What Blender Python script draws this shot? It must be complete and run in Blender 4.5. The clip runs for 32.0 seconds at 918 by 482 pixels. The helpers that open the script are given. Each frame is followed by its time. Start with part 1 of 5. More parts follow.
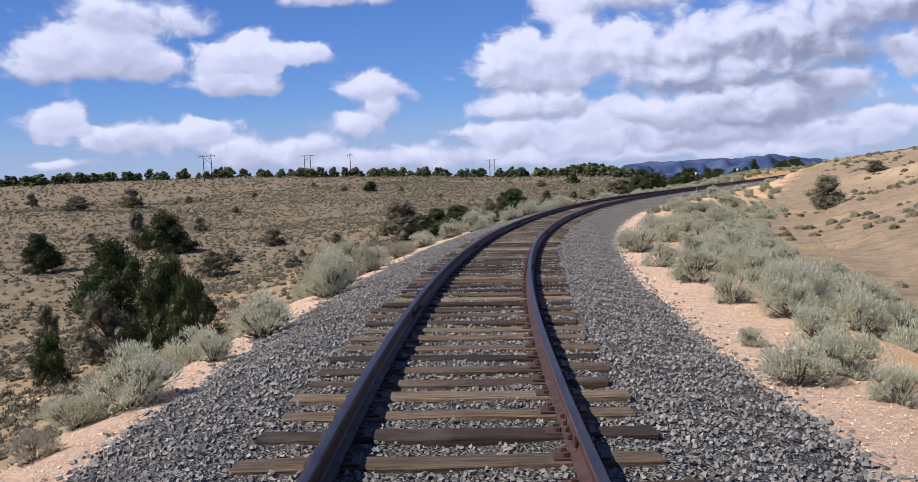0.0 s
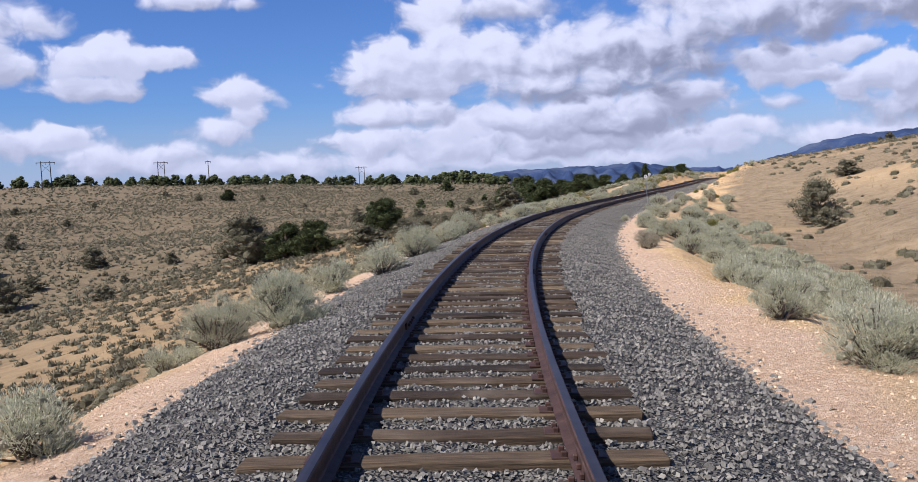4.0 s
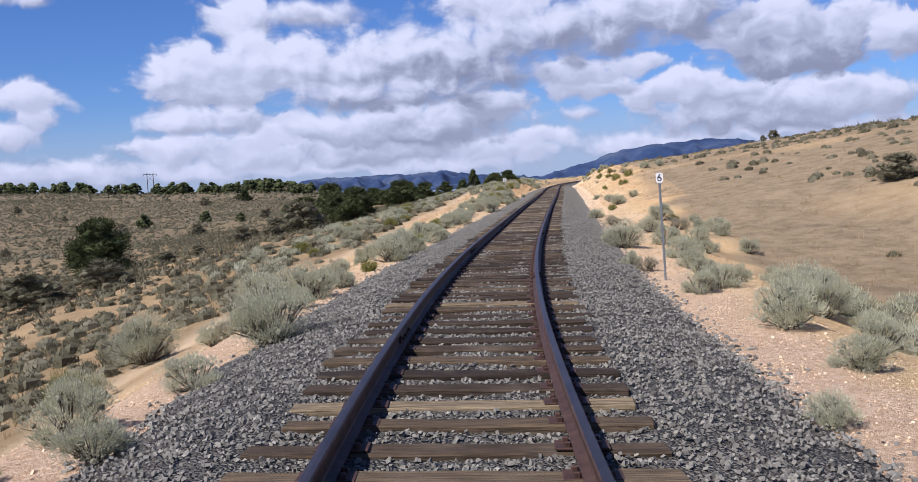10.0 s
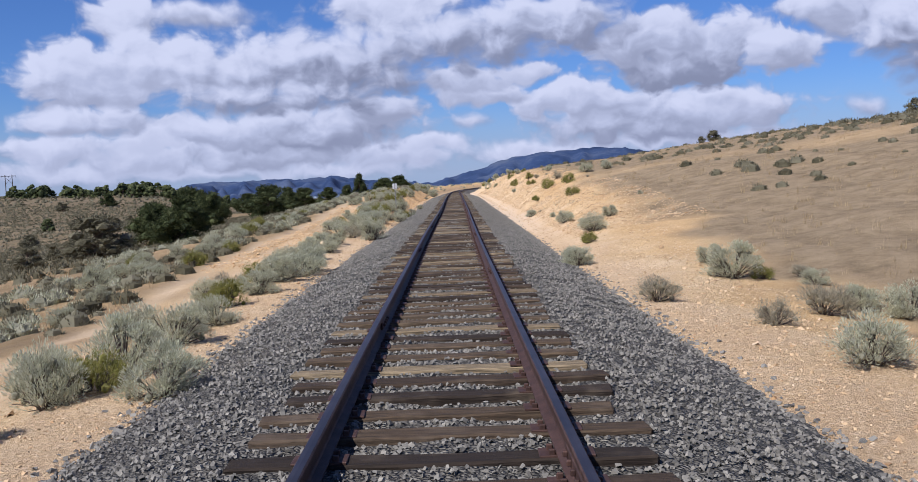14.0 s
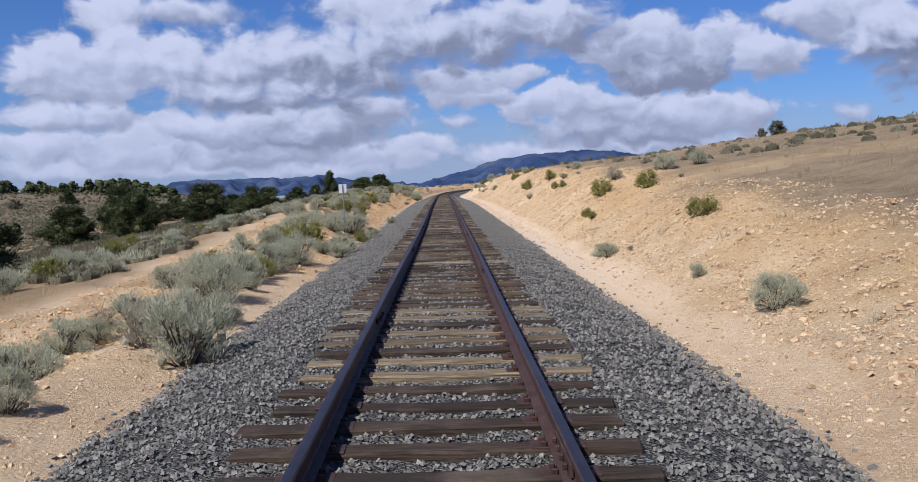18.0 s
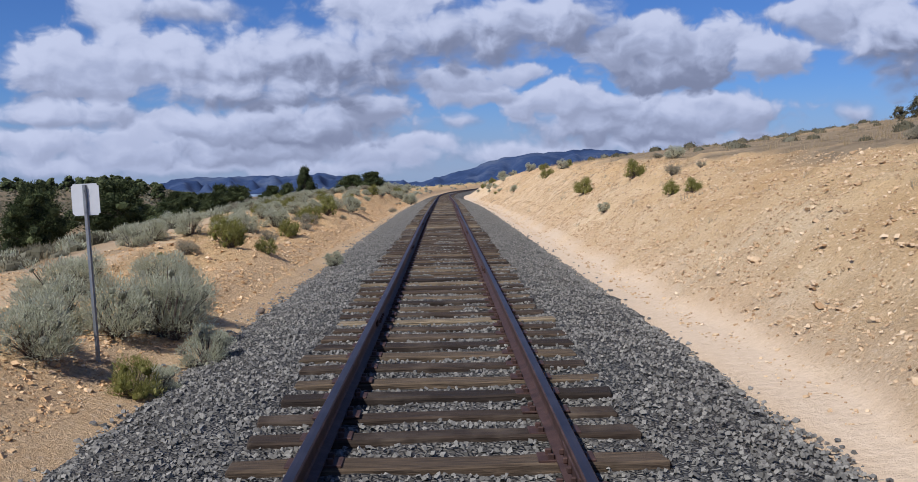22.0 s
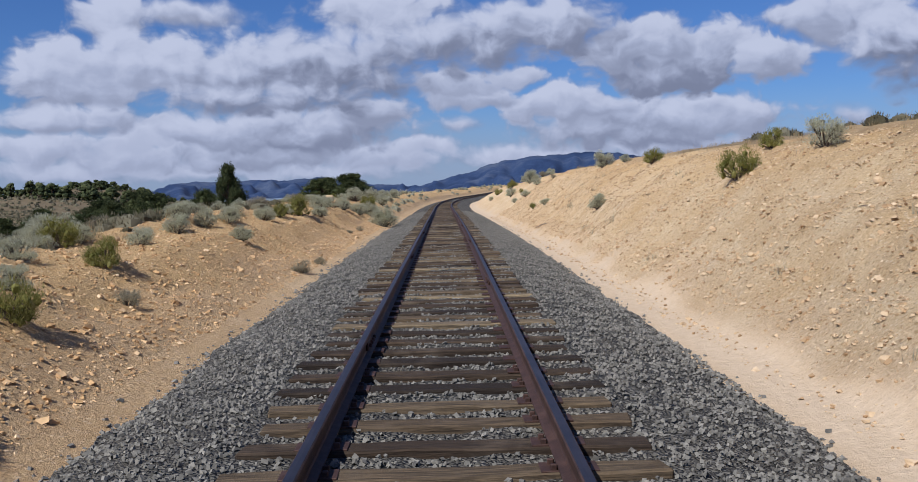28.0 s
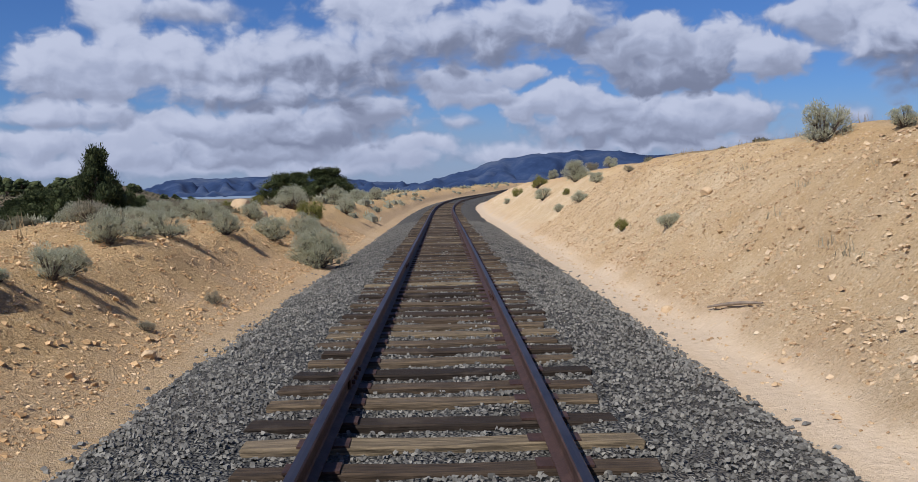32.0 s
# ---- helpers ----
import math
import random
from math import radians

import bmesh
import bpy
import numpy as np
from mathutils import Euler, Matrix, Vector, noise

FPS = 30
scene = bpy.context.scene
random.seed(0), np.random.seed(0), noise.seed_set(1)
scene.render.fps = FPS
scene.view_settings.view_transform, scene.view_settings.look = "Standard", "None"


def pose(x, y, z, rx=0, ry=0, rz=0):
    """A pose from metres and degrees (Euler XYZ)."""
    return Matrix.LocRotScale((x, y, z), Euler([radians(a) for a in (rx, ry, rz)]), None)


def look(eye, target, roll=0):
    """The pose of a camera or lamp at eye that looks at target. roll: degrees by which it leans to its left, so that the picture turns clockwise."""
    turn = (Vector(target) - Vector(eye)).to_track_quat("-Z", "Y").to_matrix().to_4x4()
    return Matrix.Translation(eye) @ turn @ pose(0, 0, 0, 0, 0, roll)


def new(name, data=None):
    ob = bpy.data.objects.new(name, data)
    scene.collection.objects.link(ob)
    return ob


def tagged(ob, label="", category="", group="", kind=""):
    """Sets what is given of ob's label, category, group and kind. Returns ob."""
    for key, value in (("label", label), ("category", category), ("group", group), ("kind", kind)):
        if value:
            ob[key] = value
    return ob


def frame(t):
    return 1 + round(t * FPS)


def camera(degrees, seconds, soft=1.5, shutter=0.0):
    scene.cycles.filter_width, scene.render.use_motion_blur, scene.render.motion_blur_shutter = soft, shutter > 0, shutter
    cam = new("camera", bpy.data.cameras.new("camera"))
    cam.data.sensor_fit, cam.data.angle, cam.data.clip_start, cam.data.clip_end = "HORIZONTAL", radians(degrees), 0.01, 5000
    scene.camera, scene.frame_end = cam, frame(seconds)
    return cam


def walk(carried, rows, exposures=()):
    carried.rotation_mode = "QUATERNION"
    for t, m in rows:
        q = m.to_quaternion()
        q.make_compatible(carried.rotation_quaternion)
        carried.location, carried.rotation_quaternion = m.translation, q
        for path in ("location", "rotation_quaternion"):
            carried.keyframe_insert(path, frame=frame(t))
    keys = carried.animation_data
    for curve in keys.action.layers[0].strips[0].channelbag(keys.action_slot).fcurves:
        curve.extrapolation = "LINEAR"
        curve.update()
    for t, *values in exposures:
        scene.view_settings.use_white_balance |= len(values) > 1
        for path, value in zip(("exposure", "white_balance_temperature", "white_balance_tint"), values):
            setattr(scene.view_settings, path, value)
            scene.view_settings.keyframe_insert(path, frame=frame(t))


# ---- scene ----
cam = camera(51.15, 32.0, soft=0.65)

# the way of the camera: seconds and pose
walk(cam, [
    (0.0, pose(0.100, 0.049, 1.469, 85.875, 2.920, 25.400)),
    (0.5, pose(-1.196, 2.749, 1.430, 85.918, 2.970, 24.516)),
    (1.0, pose(-2.455, 5.472, 1.390, 85.898, 3.233, 23.526)),
    (1.5, pose(-3.673, 8.218, 1.349, 85.935, 3.142, 22.543)),
    (2.0, pose(-4.858, 11.006, 1.309, 85.950, 3.055, 21.561)),
    (2.5, pose(-6.018, 13.866, 1.267, 86.031, 2.993, 20.519)),
    (3.0, pose(-7.141, 16.778, 1.226, 85.862, 3.152, 19.679)),
    (3.5, pose(-8.222, 19.733, 1.184, 85.913, 3.021, 18.692)),
    (4.0, pose(-9.255, 22.724, 1.142, 85.949, 3.034, 17.679)),
    (4.5, pose(-10.237, 25.742, 1.100, 85.985, 3.048, 16.656)),
    (5.0, pose(-11.163, 28.776, 1.058, 86.021, 3.034, 15.631)),
    (5.5, pose(-12.033, 31.818, 1.017, 86.058, 2.955, 14.648)),
    (6.0, pose(-12.845, 34.849, 0.978, 85.902, 2.956, 13.696)),
    (6.5, pose(-13.593, 37.841, 0.941, 86.036, 2.947, 12.742)),
    (7.0, pose(-14.285, 40.817, 0.905, 85.964, 3.226, 11.897)),
    (7.5, pose(-14.927, 43.794, 0.870, 86.051, 3.021, 10.915)),
    (8.0, pose(-15.514, 46.756, 0.836, 86.084, 2.965, 10.106)),
    (8.5, pose(-16.044, 49.694, 0.804, 86.084, 3.258, 9.059)),
    (9.0, pose(-16.520, 52.608, 0.774, 86.049, 3.336, 8.084)),
    (9.5, pose(-16.941, 55.505, 0.744, 86.002, 3.327, 7.133)),
    (10.0, pose(-17.306, 58.363, 0.713, 85.852, 2.944, 6.310)),
    (10.5, pose(-17.616, 61.152, 0.684, 86.151, 3.395, 4.994)),
    (11.0, pose(-17.878, 63.911, 0.654, 86.005, 3.853, 4.196)),
    (11.5, pose(-18.094, 66.663, 0.623, 85.958, 3.598, 3.305)),
    (12.0, pose(-18.273, 69.433, 0.593, 86.039, 3.353, 2.249)),
    (12.5, pose(-18.418, 72.279, 0.561, 86.002, 3.266, 1.440)),
    (13.0, pose(-18.528, 75.134, 0.529, 85.917, 3.066, 0.672)),
    (13.5, pose(-18.607, 77.940, 0.497, 86.021, 2.594, 0.337)),
    (14.0, pose(-18.663, 80.724, 0.466, 85.919, 2.316, -0.171)),
    (14.5, pose(-18.702, 83.475, 0.436, 85.948, 1.931, -0.456)),
    (15.0, pose(-18.730, 86.244, 0.407, 85.983, 1.717, -0.576)),
    (15.5, pose(-18.749, 89.086, 0.378, 86.017, 1.639, -0.616)),
    (16.0, pose(-18.764, 91.981, 0.349, 86.051, 1.623, -0.637)),
    (16.5, pose(-18.776, 94.930, 0.321, 86.085, 1.606, -0.635)),
    (17.0, pose(-18.787, 97.926, 0.293, 85.979, 1.671, -0.794)),
    (17.5, pose(-18.796, 100.977, 0.267, 86.065, 1.696, -0.899)),
    (18.0, pose(-18.803, 104.041, 0.240, 85.957, 1.549, -0.912)),
    (18.5, pose(-18.808, 107.085, 0.213, 86.017, 1.692, -0.807)),
    (19.0, pose(-18.811, 110.096, 0.186, 86.083, 1.761, -0.878)),
    (19.5, pose(-18.811, 113.033, 0.159, 86.094, 1.653, -0.765)),
    (20.0, pose(-18.809, 115.950, 0.131, 86.055, 1.431, -1.000)),
    (20.5, pose(-18.805, 118.885, 0.103, 86.098, 1.580, -0.753)),
    (21.0, pose(-18.801, 121.844, 0.073, 86.012, 1.609, -0.889)),
    (21.5, pose(-18.797, 124.861, 0.043, 86.015, 1.361, -0.828)),
    (22.0, pose(-18.794, 127.895, 0.011, 85.898, 1.228, -0.832)),
    (22.5, pose(-18.791, 130.921, -0.019, 86.125, 1.355, -0.720)),
    (23.0, pose(-18.791, 133.930, -0.047, 86.095, 1.389, -0.745)),
    (23.5, pose(-18.791, 136.889, -0.073, 86.022, 1.338, -0.870)),
    (24.0, pose(-18.794, 139.854, -0.098, 86.078, 1.147, -0.660)),
    (24.5, pose(-18.797, 142.884, -0.121, 85.972, 1.407, -0.996)),
    (25.0, pose(-18.802, 145.942, -0.143, 86.053, 1.413, -0.894)),
    (25.5, pose(-18.807, 149.011, -0.163, 86.082, 1.308, -0.905)),
    (26.0, pose(-18.814, 152.098, -0.182, 86.068, 1.350, -0.883)),
    (26.5, pose(-18.820, 155.209, -0.201, 86.054, 1.393, -0.867)),
    (27.0, pose(-18.827, 158.343, -0.221, 86.040, 1.445, -0.858)),
    (27.5, pose(-18.833, 161.511, -0.243, 86.026, 1.512, -0.868)),
    (28.0, pose(-18.837, 164.694, -0.267, 86.108, 1.500, -0.855)),
    (28.5, pose(-18.839, 167.881, -0.292, 86.094, 1.679, -0.917)),
    (29.0, pose(-18.839, 171.051, -0.319, 86.143, 1.606, -0.816)),
    (29.5, pose(-18.837, 174.159, -0.347, 85.940, 1.434, -0.798)),
    (30.0, pose(-18.834, 177.259, -0.376, 86.146, 1.451, -0.831)),
    (30.5, pose(-18.830, 180.389, -0.407, 86.015, 1.449, -0.803)),
    (31.0, pose(-18.826, 183.547, -0.441, 86.066, 1.300, -0.772)),
    (31.5, pose(-18.823, 186.752, -0.478, 85.936, 1.395, -0.798)),
    (32.0, pose(-18.821, 189.976, -0.517, 85.971, 1.224, -0.859)),
], exposures=[(0.0, 0.42, 6000, 17), (7.0, 0.38, 5980, 16), (11.0, 0.32, 5900, 16), (14.0, 0.20, 5830, 15), (21.0, 0.01, 5700, 13), (32.0, -0.11, 5850, 11)])

# the line of the track: curvature every 10 m and grade every 25 m, from 20 m before the start
CURVE = [
    0.00338, 0.00403, 0.00468, 0.00532, 0.00569, 0.00582, 0.00502, 0.00573, 0.00597, 0.00564,
    0.00333, 0.00055, 0.00007, 0.00029, 0.00026, -0.00024, -0.00014, -0.00011, -0.00001, 0.00034,
    0.00008, -0.00019, -0.00012, -0.00003, -0.00004, -0.00009, -0.00001, 0.00023, 0.00057, 0.00097,
    0.00144, 0.00194, 0.00244, 0.00400, 0.00400, 0.00400, 0.00400, 0.00400, 0.00400, 0.00400,
    0.00400]
GRADE = [
    -0.00848, -0.01346, -0.01321, -0.01020, -0.01162, -0.00850, -0.01046, -0.00575, -0.00956, -0.01544,
    -0.01844, -0.01688, -0.01183, -0.00664, -0.00263, 0.00010, 0.00220]
CANT = 0.0548

# ---- world: blue sky with broken cumulus, one sun from behind and left ----
SUN_AZ, SUN_EL = -138.0, 48.0      # degrees, from +y towards +x, and above the horizon
sun = new("sun", bpy.data.lights.new("sun", "SUN"))
sun.data.energy, sun.data.angle, sun.data.color = 5.0, radians(0.53), (1.0, 0.925, 0.81)
_a, _e = radians(SUN_AZ), radians(SUN_EL)
sun.matrix_world = look((math.sin(_a) * math.cos(_e) * 50, math.cos(_a) * math.cos(_e) * 50, math.sin(_e) * 50), (0, 0, 0))

# clouds, from the farthest to the nearest: azimuth, elevation and half sizes in degrees, tone of the base, softness
LOW_BANK = [(-14.6, 0.8, 6.9, 0.8, 0.84, 0.90), (-6.9, 0.6, 5.9, 0.8, 0.82, 0.90), (-22.0, 0.9, 4.5, 1.0, 0.82, 0.80), (5.0, 1.1, 6.6, 0.8, 0.80, 0.90),
    (13.8, 1.6, 5.9, 0.9, 0.78, 0.80), (-4.1, 1.4, 4.8, 0.9, 0.76, 0.70), (-17.1, 1.6, 4.8, 1.1, 0.74, 0.70), (11.4, 1.4, 1.6, 0.5, 0.85, 0.40),
    (-22.5, 2.0, 3.6, 1.0, 0.74, 0.50), (-1.3, 1.9, 2.1, 0.5, 0.84, 0.60), (-11.6, 1.7, 6.6, 1.1, 0.64, 0.50), (-16.9, 2.6, 2.1, 0.9, 0.85, 0.35)]
MIDDLE_BANK = [(-8.8, 3.0, 7.2, 1.4, 0.56, 0.50), (-3.8, 3.9, 2.3, 1.0, 0.62, 0.45), (-12.8, 2.8, 3.1, 0.9, 0.66, 0.50), (11.5, 3.0, 7.8, 1.7, 0.58, 0.50),
    (7.1, 4.0, 3.8, 1.2, 0.68, 0.40), (15.8, 3.2, 3.3, 1.3, 0.66, 0.50), (1.0, 3.0, 1.4, 0.6, 0.74, 1.10), (1.6, 4.6, 3.2, 0.7, 0.68, 0.50),
    (0.6, 5.4, 2.4, 0.9, 0.72, 0.40), (4.4, 5.7, 1.7, 0.7, 0.76, 0.45)]
GREAT_CLOUD = [(13.5, 6.5, 5.2, 2.1, 0.50, 0.40), (12.4, 7.7, 2.8, 1.4, 0.66, 0.40), (10.6, 7.0, 2.3, 1.2, 0.62, 0.50), (19.0, 6.1, 2.2, 1.3, 0.62, 0.40),
    (-15.1, 9.5, 4.1, 0.9, 0.62, 0.90), (-18.7, 9.2, 2.4, 1.4, 0.70, 0.50), (-3.8, 9.7, 4.5, 1.4, 0.70, 0.50), (-21.1, 5.8, 3.6, 2.1, 0.66, 0.40),
    (-20.4, 3.6, 4.0, 0.9, 0.66, 0.60), (-16.8, 6.6, 4.5, 2.1, 0.70, 0.50), (-12.0, 6.3, 5.9, 2.3, 0.60, 0.60), (6.2, 8.5, 5.2, 1.9, 0.50, 0.60),
    (-6.6, 6.5, 7.6, 2.5, 0.42, 0.80), (1.0, 8.1, 6.6, 2.3, 0.46, 0.90), (-11.4, 4.8, 7.2, 1.0, 0.44, 1.10)]
RIGHT_CLOUD = [(19.9, 8.3, 1.7, 0.6, 0.70, 0.60), (23.0, 8.1, 3.8, 1.8, 0.60, 0.60), (25.6, 6.4, 3.4, 2.4, 0.36, 0.70), (23.4, 2.7, 1.2, 0.7, 0.60, 1.40)]
LEFT_CLOUDS = [(-47.9, 1.4, 2.1, 0.4, 0.78, 0.80), (-26.8, 1.0, 3.8, 0.9, 0.74, 0.80), (-31.8, 1.1, 3.8, 0.8, 0.74, 0.80), (-36.6, 1.8, 5.3, 1.0, 0.70, 0.70),
    (-43.2, 2.9, 4.7, 0.9, 0.70, 0.50), (-40.2, 3.1, 2.1, 0.8, 0.80, 0.50), (-47.9, 3.9, 1.7, 1.0, 0.76, 0.50), (-31.1, 3.0, 2.6, 0.7, 0.74, 0.70),
    (-29.9, 4.0, 1.4, 0.9, 0.76, 0.60), (-30.3, 5.3, 1.9, 1.1, 0.78, 0.50), (-38.1, 6.0, 3.3, 0.8, 0.66, 0.50), (-37.8, 7.3, 2.9, 1.3, 0.80, 0.40),
    (-34.7, 7.3, 2.7, 0.7, 0.80, 0.50), (-42.8, 6.8, 2.9, 1.0, 0.68, 0.50), (-46.8, 7.0, 3.8, 1.3, 0.64, 0.50)]
LEFT_TOPS = [(-45.9, 8.1, 3.3, 1.8, 0.74, 0.45), (-44.2, 9.5, 4.5, 1.2, 0.70, 0.80), (-40.7, 9.3, 1.9, 0.8, 0.72, 0.70), (-32.6, 10.3, 2.8, 0.6, 0.66, 0.70),
    (-29.2, 10.2, 1.1, 0.4, 0.70, 0.80)]


def cloud_noise():
    """Billows, about zero, at a direction given as (azimuth, elevation, 0) in degrees."""
    g = bpy.data.node_groups.new("billows", "ShaderNodeTree")
    g.interface.new_socket("Vector", in_out="INPUT", socket_type="NodeSocketVector")
    g.interface.new_socket("Height", in_out="OUTPUT", socket_type="NodeSocketFloat")
    n, l = g.nodes, g.links
    gi, go = n.new("NodeGroupInput"), n.new("NodeGroupOutput")
    fine = n.new("ShaderNodeTexNoise")
    fine.inputs["Scale"].default_value, fine.inputs["Detail"].default_value, fine.inputs["Roughness"].default_value = 0.46, 6, 0.50
    l.new(gi.outputs[0], fine.inputs["Vector"])
    total = n.new("ShaderNodeMath"); total.operation = "MULTIPLY_ADD"; total.inputs[1].default_value, total.inputs[2].default_value = 1.5, -0.75 + 0.33
    l.new(fine.outputs["Fac"], total.inputs[0]); total = total.outputs[0]
    for scale, amp in ((0.52, 0.52), (1.25, 0.28), (3.2, 0.10)):
        puff = n.new("ShaderNodeTexVoronoi"); puff.feature, puff.voronoi_dimensions = "SMOOTH_F1", "2D"
        puff.inputs["Scale"].default_value, puff.inputs["Smoothness"].default_value = scale, 0.30
        flat = n.new("ShaderNodeVectorMath"); flat.operation = "MULTIPLY"; flat.inputs[1].default_value = (0.8, 1.25, 1)
        l.new(gi.outputs[0], flat.inputs[0]); l.new(flat.outputs[0], puff.inputs["Vector"])
        add = n.new("ShaderNodeMath"); add.operation = "MULTIPLY_ADD"; add.inputs[1].default_value = -amp
        l.new(puff.outputs["Distance"], add.inputs[0]); l.new(total, add.inputs[2]); total = add.outputs[0]
    l.new(total, go.inputs[0])
    return g


def build_world():
    world = bpy.data.worlds.new("sky")
    scene.world = world
    world.use_nodes = True
    n, l = world.node_tree.nodes, world.node_tree.links
    n.clear()
    sky = n.new("ShaderNodeTexSky"); sky.sky_type = "NISHITA"; sky.sun_disc = False
    sky.sun_elevation, sky.sun_rotation = radians(SUN_EL), radians(SUN_AZ)
    sky.altitude, sky.air_density, sky.dust_density, sky.ozone_density = 1800, 1.15, 0.0, 4.0
    co = n.new("ShaderNodeTexCoord"); sep = n.new("ShaderNodeSeparateXYZ"); l.new(co.outputs["Generated"], sep.inputs[0])

    def calc(op, a, b=None, c=None):
        m = n.new("ShaderNodeMath"); m.operation = op
        for i, v in enumerate((a, b, c)):
            if v is None:
                continue
            if isinstance(v, (int, float)):
                m.inputs[i].default_value = v
            else:
                l.new(v, m.inputs[i])
        return m.outputs[0]

    def vec(op, a, b, c=None):
        m = n.new("ShaderNodeVectorMath"); m.operation = op
        for i, v in enumerate((a, b, c)):
            if v is None:
                continue
            if isinstance(v, tuple):
                m.inputs[i].default_value = v
            else:
                l.new(v, m.inputs[i])
        return m.outputs["Value" if op == "LENGTH" else "Vector"]

    def span(v, a, b, c=0.0, d=1.0, smooth=True):
        r = n.new("ShaderNodeMapRange"); r.interpolation_type = "SMOOTHSTEP" if smooth else "LINEAR"
        for k, x in zip(("From Min", "From Max", "To Min", "To Max"), (a, b, c, d)):
            r.inputs[k].default_value = x
        l.new(v, r.inputs["Value"])
        return r.outputs[0]
    az = calc("MULTIPLY", calc("ARCTAN2", sep.outputs[0], sep.outputs[1]), 57.2958)
    el = calc("MULTIPLY", calc("ARCSINE", sep.outputs[2]), 57.2958)
    comb = n.new("ShaderNodeCombineXYZ"); l.new(az, comb.inputs[0]); l.new(el, comb.inputs[1])
    big = n.new("ShaderNodeTexNoise")
    big.inputs["Scale"].default_value, big.inputs["Detail"].default_value, big.inputs["Roughness"].default_value = 0.42, 3, 0.45
    l.new(comb.outputs[0], big.inputs["Vector"])
    bent = vec("ADD", vec("MULTIPLY_ADD", big.outputs["Color"], (2.2, 1.3, 0), comb.outputs[0]), (-1.1, -0.65, 0))
    grp = cloud_noise()

    def billow(v):
        x = n.new("ShaderNodeGroup"); x.node_tree = grp; l.new(v, x.inputs[0])
        return x.outputs[0]
    rough = billow(bent)
    # each billow is lighter on the side of the sun, above and to the left
    relief = calc("SUBTRACT", rough, billow(vec("ADD", bent, (-0.42, 0.58, 0))))
    # elsewhere: a broken cover from noise alone
    wide = n.new("ShaderNodeTexNoise"); wide.inputs["Scale"].default_value, wide.inputs["Detail"].default_value = 0.06, 4
    l.new(comb.outputs[0], wide.inputs["Vector"])
    off = calc("ABSOLUTE", calc("ADD", az, 12.0))
    out_of = span(calc("MAXIMUM", off, calc("MULTIPLY", el, 3.0)), 38, 46)
    cover = calc("MULTIPLY", span(wide.outputs["Fac"], 0.56, 0.66), out_of)
    state = n.new("ShaderNodeCombineXYZ"); l.new(calc("MULTIPLY_ADD", relief, 0.3, 0.66), state.inputs[0]); l.new(cover, state.inputs[1]); state = state.outputs[0]
    for caz, cel, ra, re, base, soft in LOW_BANK + LEFT_CLOUDS + MIDDLE_BANK + LEFT_TOPS + RIGHT_CLOUD + GREAT_CLOUD:
        # each cloud hangs on the one before, which keeps the node graph a plain chain
        v = vec("MULTIPLY", vec("SUBTRACT", vec("MULTIPLY_ADD", state, (1e-9, 1e-9, 0.0), bent), (caz, cel, 0)), (1 / ra, 1 / re, 0))
        body = calc("ADD", calc("SUBTRACT", 1.24, vec("LENGTH", v, None)), calc("MULTIPLY", rough, ROUGH))
        alpha = span(body, 0.0, soft)
        y = n.new("ShaderNodeSeparateXYZ"); l.new(v, y.inputs[0])
        light = span(calc("MULTIPLY_ADD", relief, RELIEF, calc("MULTIPLY_ADD", y.outputs[0], -0.18, y.outputs[1])), -0.85, 0.75, base, 1.0)
        one = n.new("ShaderNodeCombineXYZ"); l.new(light, one.inputs[0]); one.inputs[1].default_value = 1.0
        m = n.new("ShaderNodeMix"); m.data_type = "VECTOR"
        l.new(alpha, m.inputs[0]); l.new(state, m.inputs[4]); l.new(one.outputs[0], m.inputs[5]); state = m.outputs[1]
    last = n.new("ShaderNodeSeparateXYZ"); l.new(state, last.inputs[0]); tone, cover = last.outputs[0], last.outputs[1]
    ramp = n.new("ShaderNodeValToRGB"); l.new(tone, ramp.inputs[0])
    e = ramp.color_ramp.elements
    e[0].position, e[0].color = 0.30, (0.25, 0.272, 0.372, 1)
    e[1].position, e[1].color = 1.0, (0.97, 1.0, 1.16, 1)
    x = e.new(0.55); x.color = (0.40, 0.432, 0.575, 1)
    x = e.new(0.80); x.color = (0.72, 0.765, 0.945, 1)
    skyb = n.new("ShaderNodeBackground"); skyb.inputs["Strength"].default_value = SKY
    tint = n.new("ShaderNodeMix"); tint.data_type, tint.blend_type = "RGBA", "MULTIPLY"
    tint.inputs[0].default_value = 1.0; tint.inputs[7].default_value = (0.64, 0.85, 1.26, 1)
    l.new(sky.outputs[0], tint.inputs[6]); l.new(tint.outputs[2], skyb.inputs["Color"])
    clb = n.new("ShaderNodeBackground"); clb.inputs["Strength"].default_value = CLOUD; l.new(ramp.outputs[0], clb.inputs["Color"])
    veil = n.new("ShaderNodeBackground"); veil.inputs["Color"].default_value, veil.inputs["Strength"].default_value = (0.49, 0.59, 0.83, 1), CLOUD
    vm = n.new("ShaderNodeMixShader"); l.new(span(el, 5.0, 0.0, 0.0, 0.70), vm.inputs[0]); l.new(skyb.outputs[0], vm.inputs[1]); l.new(veil.outputs[0], vm.inputs[2])
